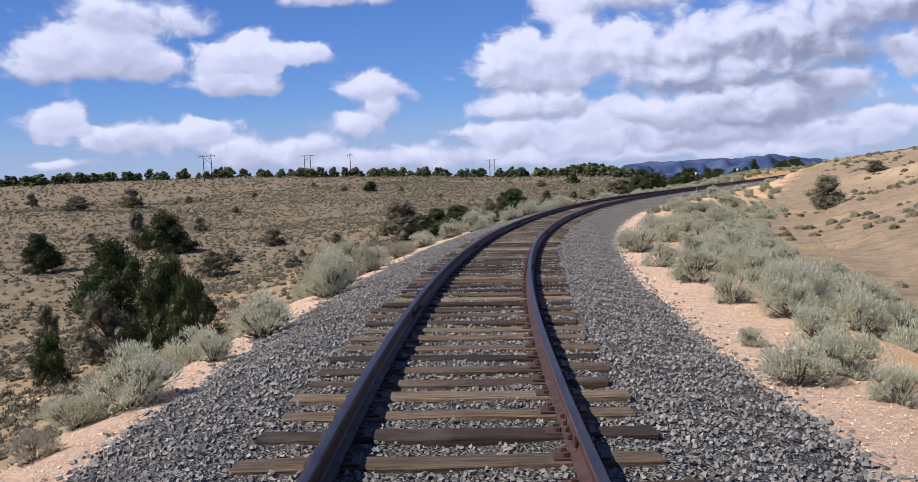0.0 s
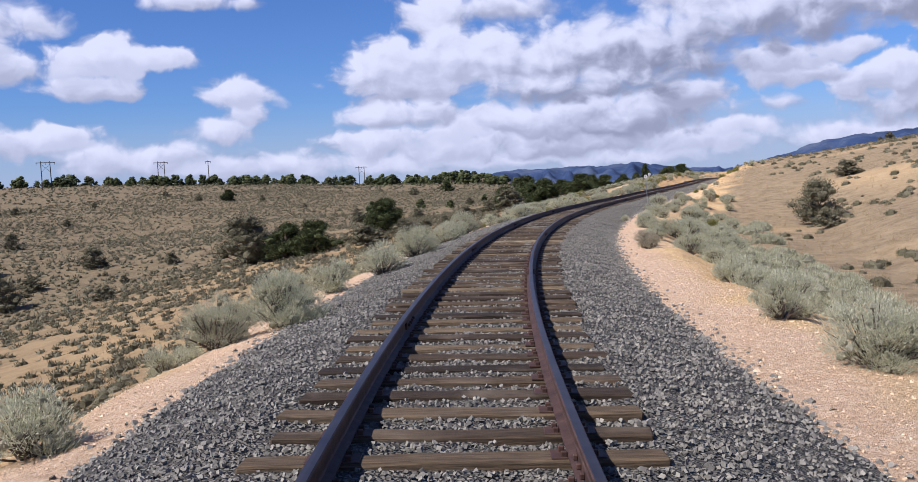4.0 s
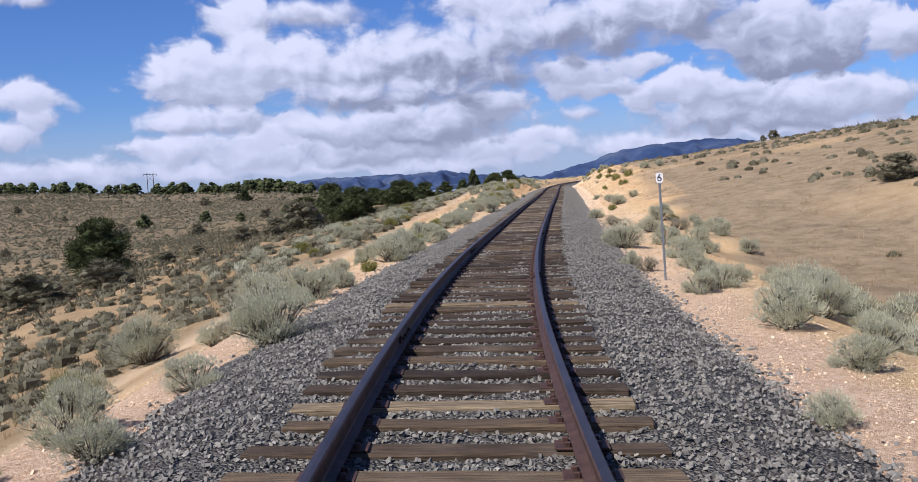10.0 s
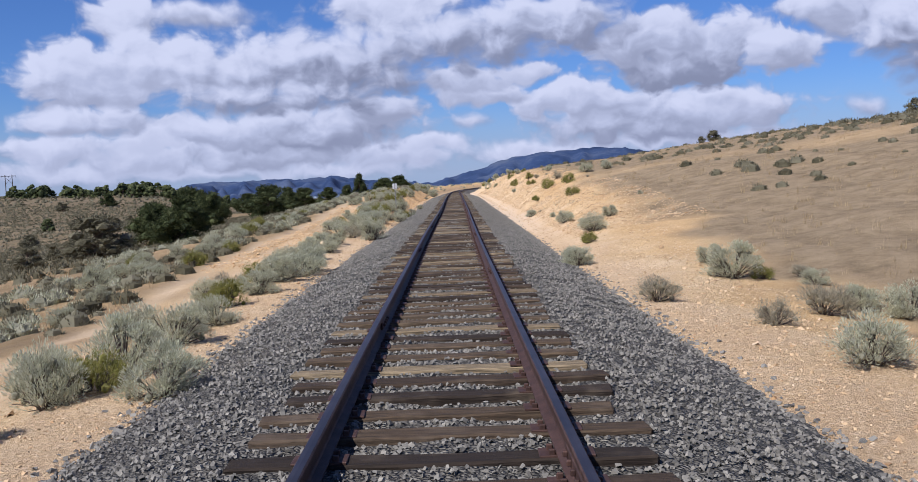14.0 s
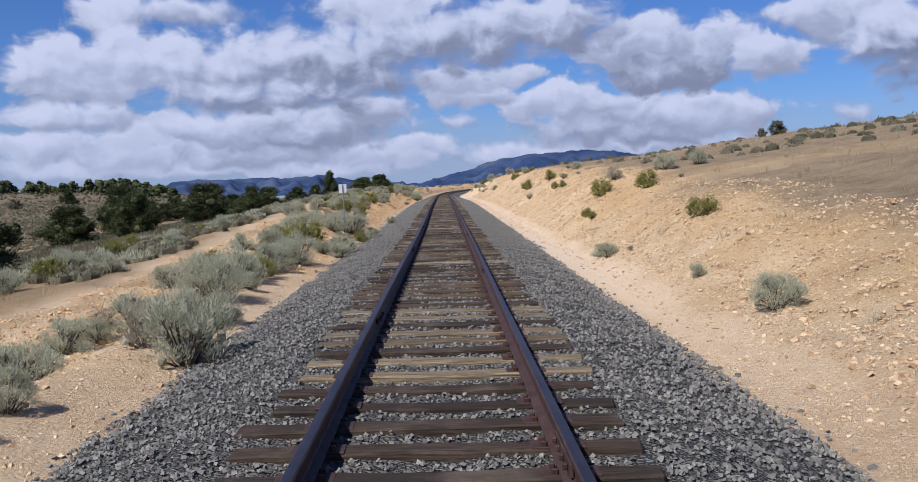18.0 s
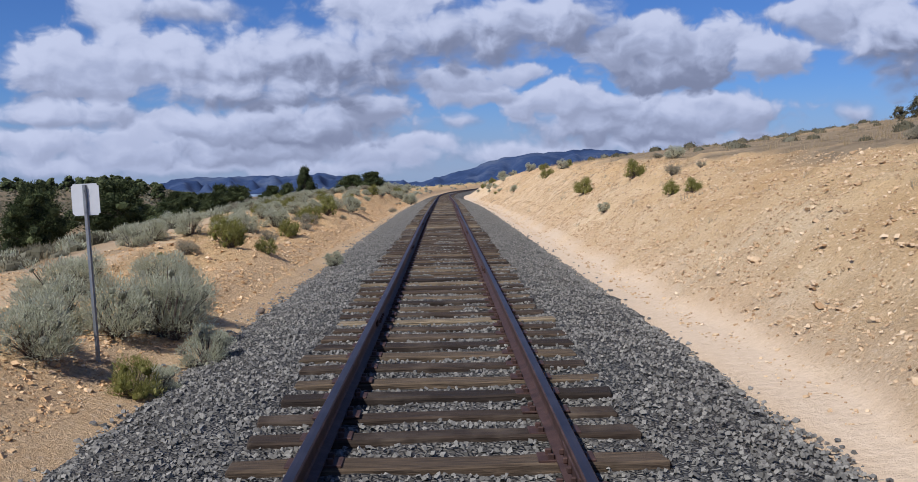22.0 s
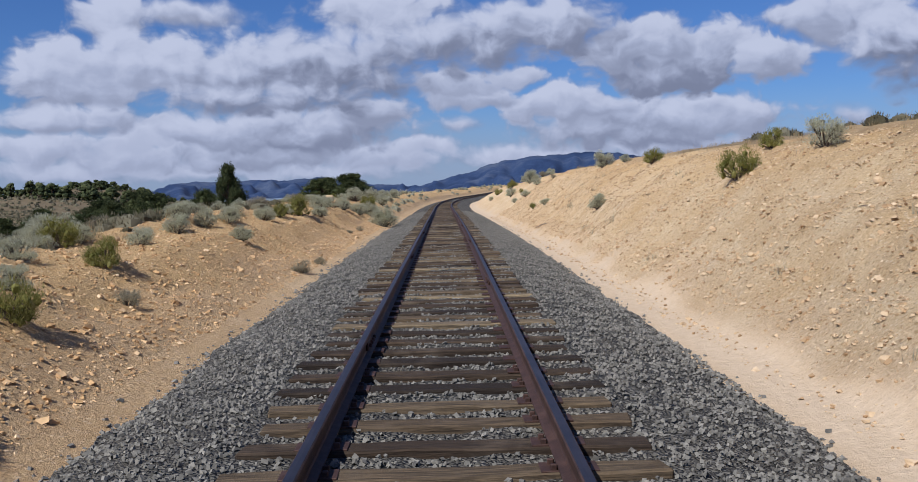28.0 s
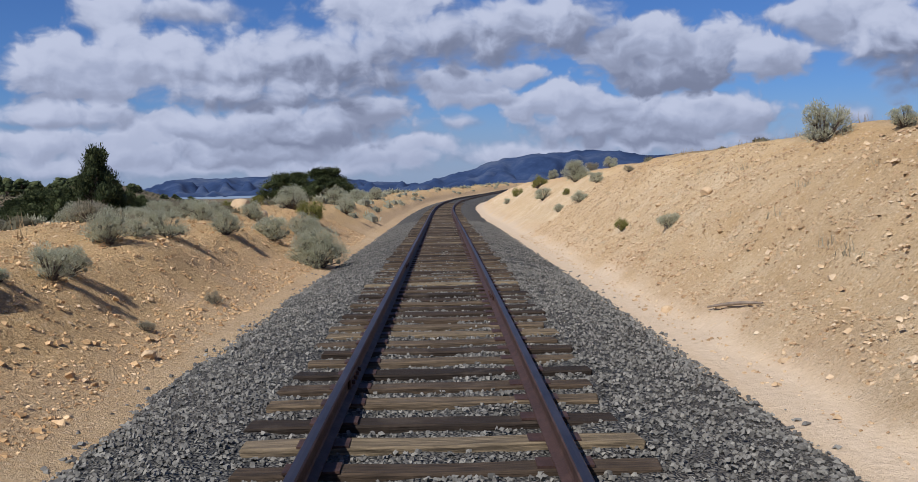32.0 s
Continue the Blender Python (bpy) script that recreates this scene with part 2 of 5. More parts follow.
    mix = n.new("ShaderNodeMixShader"); l.new(cover, mix.inputs[0]); l.new(vm.outputs[0], mix.inputs[1]); l.new(clb.outputs[0], mix.inputs[2])
    out = n.new("ShaderNodeOutputWorld"); l.new(mix.outputs[0], out.inputs["Surface"])


SKY, CLOUD, ROUGH, RELIEF = 0.060, 0.60, 0.82, 0.95
build_world()


# ---- materials ----
class Mat:
    """A small helper round a node material."""

    def __init__(self, name, rough=0.9, metal=0.0):
        self.m = bpy.data.materials.new(name)
        self.m.use_nodes = True
        self.n, self.l = self.m.node_tree.nodes, self.m.node_tree.links
        self.b = self.n["Principled BSDF"]
        self.b.inputs["Roughness"].default_value, self.b.inputs["Metallic"].default_value = rough, metal
        self.b.inputs["Specular IOR Level"].default_value = 0.25
        self.co = self.n.new("ShaderNodeTexCoord")

    def put(self, src, dst):
        if isinstance(src, (int, float)):
            dst.default_value = src
        elif isinstance(src, tuple):
            dst.default_value = (*src, 1) if len(src) == 3 and len(dst.default_value) == 4 else src
        else:
            self.l.new(src, dst)

    def noise(self, scale, detail=5, rough=0.6, stretch=None, vec=None):
        t = self.n.new("ShaderNodeTexNoise")
        t.inputs["Scale"].default_value, t.inputs["Detail"].default_value, t.inputs["Roughness"].default_value = scale, detail, rough
        v = vec or self.co.outputs["Object"]
        if stretch:
            m = self.n.new("ShaderNodeVectorMath"); m.operation = "MULTIPLY"; m.inputs[1].default_value = stretch
            self.l.new(v, m.inputs[0]); v = m.outputs[0]
        self.l.new(v, t.inputs["Vector"])
        return t.outputs["Fac"]

    def cells(self, scale, feature="F1", out="Distance", rand=1.0, vec=None):
        t = self.n.new("ShaderNodeTexVoronoi"); t.feature = feature
        t.inputs["Scale"].default_value, t.inputs["Randomness"].default_value = scale, rand
        self.l.new(vec or self.co.outputs["Object"], t.inputs["Vector"])
        return t.outputs[out]

    def ramp(self, fac, stops):
        r = self.n.new("ShaderNodeValToRGB"); self.l.new(fac, r.inputs[0])
        e = r.color_ramp.elements
        while len(e) < len(stops):
            e.new(0.5)
        for x, (p, c) in zip(e, stops):
            x.position, x.color = p, (*c, 1)
        return r.outputs[0]

    def range(self, v, a, b, c=0.0, d=1.0):
        r = self.n.new("ShaderNodeMapRange"); self.put(v, r.inputs["Value"])
        for k, x in zip(("From Min", "From Max", "To Min", "To Max"), (a, b, c, d)):
            r.inputs[k].default_value = x
        return r.outputs[0]

    def mix(self, fac, a, b, mode="MIX"):
        x = self.n.new("ShaderNodeMix"); x.data_type = "RGBA"; x.blend_type = mode
        self.put(fac, x.inputs[0]); self.put(a, x.inputs[6]); self.put(b, x.inputs[7])
        return x.outputs[2]

    def math(self, op, a, b):
        x = self.n.new("ShaderNodeMath"); x.operation = op
        self.put(a, x.inputs[0]); self.put(b, x.inputs[1])
        return x.outputs[0]

    def attr(self, name):
        a = self.n.new("ShaderNodeAttribute"); a.attribute_name = name
        return a.outputs["Fac"]

    def rnd(self):
        return self.n.new("ShaderNodeObjectInfo").outputs["Random"]

    def island(self):
        return self.n.new("ShaderNodeNewGeometry").outputs["Random Per Island"]

    def bump(self, h, strength=0.5, dist=0.02):
        b = self.n.new("ShaderNodeBump"); b.inputs["Strength"].default_value, b.inputs["Distance"].default_value = strength, dist
        self.put(h, b.inputs["Height"]); self.l.new(b.outputs[0], self.b.inputs["Normal"])

    def done(self, color):
        self.put(color, self.b.inputs["Base Color"])
        return self.m


def ballast_material():
    m = Mat("crushed_rock", 0.85)
    cell = m.cells(25, out="Color")
    sep = m.n.new("ShaderNodeSeparateColor"); m.l.new(cell, sep.inputs[0])
    c = m.ramp(sep.outputs[0], [(0, (0.080, 0.077, 0.068)), (0.5, (0.155, 0.148, 0.130)), (0.85, (0.222, 0.210, 0.182)), (1, (0.30, 0.282, 0.238))])
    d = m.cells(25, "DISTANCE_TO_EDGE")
    # shade in the gaps between stones, put into the colour as near-black edges
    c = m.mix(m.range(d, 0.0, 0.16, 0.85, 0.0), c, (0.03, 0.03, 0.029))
    c = m.mix(m.range(m.noise(0.5, 3), 0.4, 0.75, 0, 0.35), c, (0.17, 0.14, 0.108))
    m.bump(m.math("ADD", m.range(d, 0, 0.3), m.math("MULTIPLY", m.noise(60), 0.3)), 1.0, 0.028)
    return m.done(c)


def stone_material():
    m = Mat("crushed_stone", 0.8)
    c = m.ramp(m.island(), [(0, (0.092, 0.087, 0.077)), (0.45, (0.190, 0.180, 0.158)), (0.85, (0.250, 0.236, 0.205)), (1, (0.32, 0.30, 0.255))])
    c = m.mix(0.25, c, m.ramp(m.noise(40), [(0.3, (0.07, 0.067, 0.060)), (0.7, (0.27, 0.256, 0.222))]))
    return m.done(c)


def rubble_material():
    m = Mat("pale_rock", 0.9)
    c = m.ramp(m.island(), [(0, (0.34, 0.215, 0.11)), (0.4, (0.555, 0.400, 0.240)), (0.8, (0.640, 0.485, 0.310)), (1, (0.71, 0.565, 0.385))])
    c = m.mix(m.range(m.noise(14), 0.4, 0.7, 0, 0.5), c, (0.436, 0.270, 0.125))
    return m.done(c)


def gravel_stone_material():
    m = Mat("pink_gravel", 0.9)
    return m.done(m.ramp(m.island(), [(0, (0.52, 0.37, 0.23)), (0.5, (0.66, 0.49, 0.33)), (1, (0.75, 0.59, 0.43))]))


def ochre_rubble_material():
    m = Mat("ochre_rock", 0.9)
    c = m.ramp(m.island(), [(0, (0.36, 0.215, 0.10)), (0.4, (0.56, 0.36, 0.175)), (0.8, (0.71, 0.49, 0.27)), (1, (0.85, 0.66, 0.43))])
    return m.done(m.mix(m.range(m.noise(14), 0.4, 0.7, 0, 0.5), c, (0.46, 0.285, 0.125)))


def ground_material():
    m = Mat("dry_earth", 0.95)
    big, mid, fine = m.noise(0.09, 4), m.noise(0.9, 6), m.noise(9, 6, 0.7)
    grit = m.noise(34, 4, 0.7)
    earth = m.ramp(mid, [(0.25, (0.551, 0.362, 0.169)), (0.5, (0.704, 0.502, 0.266)), (0.75, (0.796, 0.618, 0.370))])
    earth = m.mix(m.range(big, 0.40, 0.68, 0, 0.65), earth, (0.541, 0.333, 0.143))
    earth = m.mix(m.range(grit, 0.35, 0.65, 0.45, 0.0), earth, (0.388, 0.241, 0.110))
    wob = m.n.new("ShaderNodeVectorMath"); wob.operation = "MULTIPLY_ADD"
    wn = m.n.new("ShaderNodeTexNoise"); wn.inputs["Scale"].default_value = 6.0; m.l.new(m.co.outputs["Object"], wn.inputs["Vector"])
    m.l.new(wn.outputs["Color"], wob.inputs[0]); wob.inputs[1].default_value = (0.03, 0.03, 0.03); m.l.new(m.co.outputs["Object"], wob.inputs[2])
    far_dist = m.cells(19, vec=wob.outputs[0])
    peb = m.cells(19, out="Color", vec=wob.outputs[0])
    sp = m.n.new("ShaderNodeSeparateColor"); m.l.new(peb, sp.inputs[0])
    chips = m.ramp(sp.outputs[0], [(0, (0.428, 0.261, 0.114)), (0.5, (0.673, 0.478, 0.262)), (1, (0.836, 0.675, 0.438))])
    here = m.math("MULTIPLY", m.range(far_dist, 0.50, 0.34), m.range(sp.outputs[2], 0.30, 0.45))
    earth = m.mix(m.math("MULTIPLY", here, m.range(m.noise(0.8, 4), 0.35, 0.6, 0.25, 0.9)), earth, chips)
    gravel = m.ramp(sp.outputs[1], [(0, (0.571, 0.378, 0.236)), (0.5, (0.694, 0.491, 0.326)), (1, (0.785, 0.615, 0.444))])
    gravel = m.mix(m.range(mid, 0.4, 0.75, 0, 0.5), gravel, (0.683, 0.487, 0.320))
    gravel = m.mix(m.range(grit, 0.35, 0.6, 0.5, 0.0), gravel, (0.449, 0.297, 0.198))
    sand = m.ramp(fine, [(0.3, (0.56, 0.43, 0.29)), (0.7, (0.66, 0.52, 0.365))])
    straw = m.ramp(m.noise(1.2, 8, 0.75), [(0.3, (0.165, 0.122, 0.072)), (0.5, (0.285, 0.214, 0.128)), (0.7, (0.385, 0.295, 0.185))])
    soil = m.ramp(m.noise(0.6, 8, 0.7), [(0.3, (0.175, 0.125, 0.068)), (0.5, (0.280, 0.200, 0.108)), (0.7, (0.390, 0.280, 0.150))])
    wood = m.ramp(m.noise(0.35, 9, 0.8), [(0.35, (0.108, 0.083, 0.047)), (0.5, (0.178, 0.137, 0.079)), (0.68, (0.262, 0.202, 0.118))])
    earth = m.mix(m.math("MULTIPLY", m.attr("ochre"), m.range(mid, 0.3, 0.6, 0.75, 0.98)), earth, m.mix(m.math("MULTIPLY", here, 0.45), m.mix(m.range(grit, 0.4, 0.62), (0.44, 0.275, 0.12), (0.72, 0.50, 0.25)), chips))
    cream = m.mix(m.math("MULTIPLY", here, 0.9), m.ramp(mid, [(0.3, (0.612, 0.434, 0.240)), (0.5, (0.724, 0.550, 0.337)), (0.7, (0.806, 0.656, 0.438))]), m.ramp(sp.outputs[0], [(0, (0.449, 0.280, 0.130)), (0.4, (0.714, 0.531, 0.317)), (1, (0.877, 0.743, 0.522))]))
    cream = m.mix(m.range(grit, 0.36, 0.56, 0.6, 0.0), cream, (0.408, 0.261, 0.126))
    earth = m.mix(m.math("MULTIPLY", m.attr("pale"), m.range(big, 0.35, 0.65, 1.0, 0.55)), earth, cream)
    c = m.mix(m.attr("soil"), earth, soil)
    c = m.mix(m.attr("straw"), c, straw)
    c = m.mix(m.attr("heath"), c, wood)
    c = m.mix(m.attr("gravel"), c, gravel)
    c = m.mix(m.attr("sand"), c, sand)
    lump = m.math("MULTIPLY", m.range(far_dist, 0.50, 0.0), m.range(sp.outputs[2], 0.55, 0.9))
    h = m.math("ADD", m.math("MULTIPLY", lump, 0.5), m.math("ADD", m.math("MULTIPLY", m.noise(2.2, 12, 0.78), 2.2), m.math("MULTIPLY", grit, 0.4)))
    m.bump(m.mix(m.attr("sand"), h, m.math("MULTIPLY", fine, 0.7)), 1.0, 0.05)
    return m.done(c)


def tie_material(joined=False):
    m = Mat("weathered_timber", 0.85)
    tone = m.island() if joined else m.rnd()
    sh = m.n.new("ShaderNodeVectorMath"); sh.operation = "ADD"
    m.l.new(m.co.outputs["Object"], sh.inputs[0])
    cb = m.n.new("ShaderNodeCombineXYZ"); k = m.math("MULTIPLY", tone, 37.0)
    for i in range(3):
        m.l.new(k, cb.inputs[i])
    m.l.new(cb.outputs[0], sh.inputs[1])
    v = sh.outputs[0]
    grain = m.noise(6, 8, 0.7, (0.5, 9, 9), v)
    c = m.ramp(tone, [(0, (0.036, 0.026, 0.019)), (0.35, (0.072, 0.049, 0.032)), (0.68, (0.125, 0.087, 0.054)), (0.88, (0.20, 0.146, 0.088)), (1, (0.36, 0.28, 0.17))])
    c = m.mix(m.range(grain, 0.40, 0.62), m.mix(0.72, c, (0.012, 0.009, 0.007)), c)
    c = m.mix(m.range(m.noise(1.6, 4, 0.6, None, v), 0.52, 0.75, 0, 0.5), c, (0.20, 0.155, 0.11))
    m.bump(m.math("ADD", grain, m.math("MULTIPLY", m.noise(2.2, 3, 0.5, (0.35, 14, 3), v), 0.9)), 0.9, 0.015)
    return m.done(c)


def rail_material():
    m = Mat("rusted_steel", 0.6, 0.35)
    c = m.ramp(m.noise(7, 6, 0.7), [(0.3, (0.045, 0.027, 0.023)), (0.55, (0.088, 0.050, 0.040)), (0.75, (0.135, 0.078, 0.058))])
    m.bump(m.noise(60, 4), 0.3, 0.004)
    return m.done(c)


def railtop_material():
    m = Mat("worn_railhead", 0.42, 0.85)
    c = m.ramp(m.noise(2.5, 5, 0.6, (1, 1, 1)), [(0.3, (0.055, 0.048, 0.052)), (0.7, (0.12, 0.10, 0.10))])
    return m.done(c)


def leaf_material(name, stops, rough=0.8, trans=0.42):
    m = Mat(name, rough)
    c = m.ramp(m.island(), stops)
    r = m.rnd()
    c = m.mix(m.range(r, 0, 1, 0, 0.35), c, stops[0][1])
    m.b.inputs["Subsurface Weight"].default_value = 0.0
    tr = m.n.new("ShaderNodeBsdfTranslucent"); m.put(c, tr.inputs["Color"])
    mx = m.n.new("ShaderNodeMixShader"); mx.inputs[0].default_value = trans
    m.l.new(m.b.outputs[0], mx.inputs[1]); m.l.new(tr.outputs[0], mx.inputs[2])
    m.l.new(mx.outputs[0], m.n["Material Output"].inputs["Surface"])
    return m.done(c)


def plain(name, color, rough=0.6, metal=0.0, var=0.25, scale=8):
    m = Mat(name, rough, metal)
    c = m.mix(m.range(m.noise(scale), 0.35, 0.7), color, tuple(x * (1 - var) for x in color))
    m.bump(m.noise(scale * 8), 0.15, 0.003)
    return m.done(c)


M_BALLAST, M_STONE, M_RUBBLE, M_GROUND = ballast_material(), stone_material(), rubble_material(), ground_material()
M_OCHRE, M_PINK = ochre_rubble_material(), gravel_stone_material()
M_TIE, M_TIE_RUN, M_RAIL, M_RAILTOP = tie_material(), tie_material(True), rail_material(), railtop_material()
M_SAGE = leaf_material("sage_leaf", [(0, (0.35, 0.35, 0.235)), (0.5, (0.54, 0.54, 0.385)), (1, (0.69, 0.69, 0.525))])
M_DRYSAGE = leaf_material("dry_sage_leaf", [(0, (0.25, 0.22, 0.152)), (0.5, (0.39, 0.355, 0.253)), (1, (0.52, 0.485, 0.359))])
M_RABBIT = leaf_material("green_brush_leaf", [(0, (0.16, 0.16, 0.037)), (0.5, (0.29, 0.28, 0.078)), (1, (0.42, 0.39, 0.147))])
M_JUNIPER = leaf_material("juniper_leaf", [(0, (0.024, 0.034, 0.013)), (0.5, (0.058, 0.075, 0.026)), (1, (0.115, 0.13, 0.051))], 0.8, 0.12)
M_GREYTREE = leaf_material("grey_twig", [(0, (0.075, 0.07, 0.041)), (0.5, (0.14, 0.13, 0.083)), (1, (0.21, 0.195, 0.129))], 0.85, 0.1)
M_STRAW = leaf_material("straw_blade", [(0, (0.30, 0.22, 0.11)), (0.5, (0.46, 0.35, 0.19)), (1, (0.60, 0.48, 0.29))])
# sage leaf in darker tones: shade inside the bush put into its colour
M_INNER_SHADE = leaf_material("inner_shade_leaf", [(0, (0.22, 0.21, 0.145)), (0.5, (0.32, 0.312, 0.225)), (1, (0.42, 0.41, 0.31))])
M_BARK = plain("shreddy_bark", (0.16, 0.12, 0.09), 0.9, 0, 0.4, 12)
M_TWIG = plain("dry_twig", (0.13, 0.10, 0.08), 0.9, 0, 0.4, 20)
M_SIGN = plain("white_enamel", (0.80, 0.80, 0.79), 0.4, 0, 0.06, 5)
M_INK = plain("black_paint", (0.02, 0.02, 0.022), 0.5, 0, 0.2, 10)
M_GALV = plain("galvanised_steel", (0.36, 0.37, 0.38), 0.45, 0.7, 0.25, 9)
M_PLATE = plain("sign_back_metal", (0.62, 0.63, 0.64), 0.5, 0.2, 0.12, 6)
M_POLE = plain("creosoted_pole", (0.09, 0.07, 0.055), 0.9, 0, 0.4, 5)
M_LOG = plain("bleached_wood", (0.34, 0.27, 0.20), 0.9, 0, 0.35, 10)


# the blue of distance haze is put into the mountains' base colour
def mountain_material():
    m = Mat("haze_tinted_mountain", 1.0)
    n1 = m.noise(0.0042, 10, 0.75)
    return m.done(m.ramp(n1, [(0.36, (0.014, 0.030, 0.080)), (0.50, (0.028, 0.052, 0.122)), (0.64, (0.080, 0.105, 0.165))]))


M_MOUNTAIN = mountain_material()


# ---- the line of the track ----
DS = 0.5
SS = np.arange(-320, 2600, DS)
_k = np.interp(SS, np.arange(-20, 381, 10.0), CURVE)
_k[SS < -20] = 0.0
_k[SS > 330] = 0.0
_h = np.cumsum(_k) * DS
_h -= np.interp(115, SS, _h)
_x, _y = np.cumsum(np.sin(_h)) * DS, np.cumsum(np.cos(_h)) * DS
_g = np.interp(SS, np.arange(-20, 381, 25.0), GRADE)
_g[(SS < -20) | (SS > 360)] = 0.0
_z = np.cumsum(_g) * DS
_x, _y, _z = _x - np.interp(0, SS, _x), _y - np.interp(0, SS, _y), _z - np.interp(0, SS, _z)


def line(s):
    """Heading, x, y, z of the track's centre at rail-head height, and its cant."""
    return (np.interp(s, SS, _h), np.interp(s, SS, _x), np.interp(s, SS, _y), np.interp(s, SS, _z),
            CANT * np.interp(s, SS, _k) / 0.01)


def place(s, d, u):
    """World points at s metres along, d to the right, u above the rail heads, leaning with the track within 2 m of it."""
    s, d, u = np.broadcast_arrays(np.asarray(s, float), np.asarray(d, float), np.asarray(u, float))
    h, x, y, z, c = line(s)
    near = np.clip((4.0 - np.abs(d)) / 2.0, 0, 1)
    e = np.clip(d, -60, 60)
    w = z + u - d * np.sin(c) * near
    far = d - e
    return np.stack([x + e * np.cos(h) + far, y - e * np.sin(h), w], -1)


# ---- relief ----
RD = [2.7, 3.4, 4.4, 5.4, 6.6, 8.0, 12.0, 16.0, 32.0, 60.0, 120.0, 300.0, 3000.0]
RIGHT = [
    (0, [-.52, -.55, -.62, -.90, -1.25, -1.55, -1.8, -.9, 2.4, 6.5, 10, 11, 0]),
    (60, [-.52, -.55, -.66, -1.15, -1.6, -2.0, -2.15, -1.2, 2.6, 7.0, 11, 12, 0]),
    (88, [-.52, -.53, -.62, -.95, -1.35, -1.75, -1.95, -.8, 3.1, 7.5, 12, 12, 0]),
    (106, [-.52, -.48, -.42, -.38, -.33, -.12, .35, 1.0, 3.6, 7.6, 12, 12, 0]),
    (126, [-.52, -.36, .10, .65, 1.0, 1.32, 1.9, 2.4, 4.6, 7.8, 12, 12, 0]),
    (150, [-.52, -.45, .20, .90, 1.5, 1.9, 2.3, 2.7, 4.4, 7, 10, 11, 0]),
    (185, [-.52, -.46, .18, 1.05, 1.8, 2.28, 2.75, 3.1, 4.7, 6.5, 9, 10, 0]),
    (225, [-.52, -.46, .15, 1.0, 1.85, 2.45, 2.9, 3.2, 4.2, 5, 6, 6, 0]),
    (300, [-.52, -.45, .05, .6, 1.2, 1.7, 2.2, 2.4, 2.6, 2.6, 3, 3, 0]),
    (700, [-.8, -.9, -1, -1, -1, -1, -1, -1, -1, -1, -1, -2, -6]),
    (1500, [-40] * 13)]
LD = [2.5, 3.1, 3.9, 5.0, 6.5, 8.0, 12.0, 18.0, 28.0, 45.0, 75.0, 130.0, 220.0, 400.0, 700.0, 3000.0]
LEFT = [
    (0, [-.52, -.55, -.72, -1.5, -2.5, -3.3, -5.0, -6.8, -9.0, -11.5, -13.5, -11.0, -3.0, 9.0, 14.0, -10]),
    (70, [-.52, -.55, -.68, -1.3, -2.1, -2.7, -4.2, -5.8, -8.0, -10.5, -13.0, -11.0, -3.0, 9.0, 14.0, -10]),
    (92, [-.52, -.52, -.55, -.9, -1.2, -1.45, -2.3, -3.3, -5.2, -8.0, -11.5, -10.5, -3.0, 9.0, 14.0, -10]),
    (108, [-.52, -.50, -.48, -.72, -.92, -1.05, -1.5, -2.2, -3.9, -6.8, -10.5, -10.0, -3.0, 9.0, 14.0, -10]),
    (128, [-.52, -.46, -.30, -.40, -.55, -.6, -1.0, -1.8, -3.2, -5.4, -8.6, -9.0, -3.0, 9.0, 14.0, -10]),
    (150, [-.52, -.36, .02, .18, .12, -.02, -.7, -1.7, -3.1, -5.1, -7.6, -8.0, -3.0, 9.0, 14.0, -10]),
    (175, [-.52, -.42, -.06, .36, .54, .45, -.2, -1.3, -2.8, -4.6, -6.6, -7.0, -2.5, 9.0, 14.0, -10]),
    (205, [-.52, -.44, -.18, .52, .86, .80, .2, -.9, -2.4, -4.2, -6.0, -6.4, -2.0, 9.0, 14.0, -10]),
    (300, [-.52, -.3, .3, .8, 1.0, 1.0, .6, -.1, -1.2, -2.6, -4.2, -4.0, 0.0, 10.0, 14.5, -10]),
    (420, [-.52, -.2, .3, .6, .6, .4, -.6, -2.2, -4.0, -6.0, -7.5, -8.5, -8.0, -6.0, -5.0, -12]),
    (700, [-.8, -1, -1.5, -2, -3, -4, -6, -8, -10, -12, -14, -16, -17, -17, -17, -22]),
    (1500, [-45] * 16)]


def profile(s, d, dist, table):
    ts = np.array([t for t, _ in table], float)
    vals = np.array([v for _, v in table])
    out = np.zeros_like(s)
    ld = np.log(np.array(dist))
    q = np.log(np.clip(np.abs(d), dist[0], dist[-1]))
    j = np.clip(np.searchsorted(ld, q) - 1, 0, len(ld) - 2)
    f = (q - ld[j]) / (ld[j + 1] - ld[j])
    f = f * f * (3 - 2 * f) * 0.35 + f * 0.65
    i = np.clip(np.searchsorted(ts, s) - 1, 0, len(ts) - 2)
    e = np.clip((s - ts[i]) / (ts[i + 1] - ts[i]), 0, 1)
    a = vals[i, j] * (1 - f) + vals[i, j + 1] * f
    b = vals[i + 1, j] * (1 - f) + vals[i + 1, j + 1] * f
    return a * (1 - e) + b * e


_rng = np.random.RandomState(7)
_LAT = _rng.rand(64, 64)


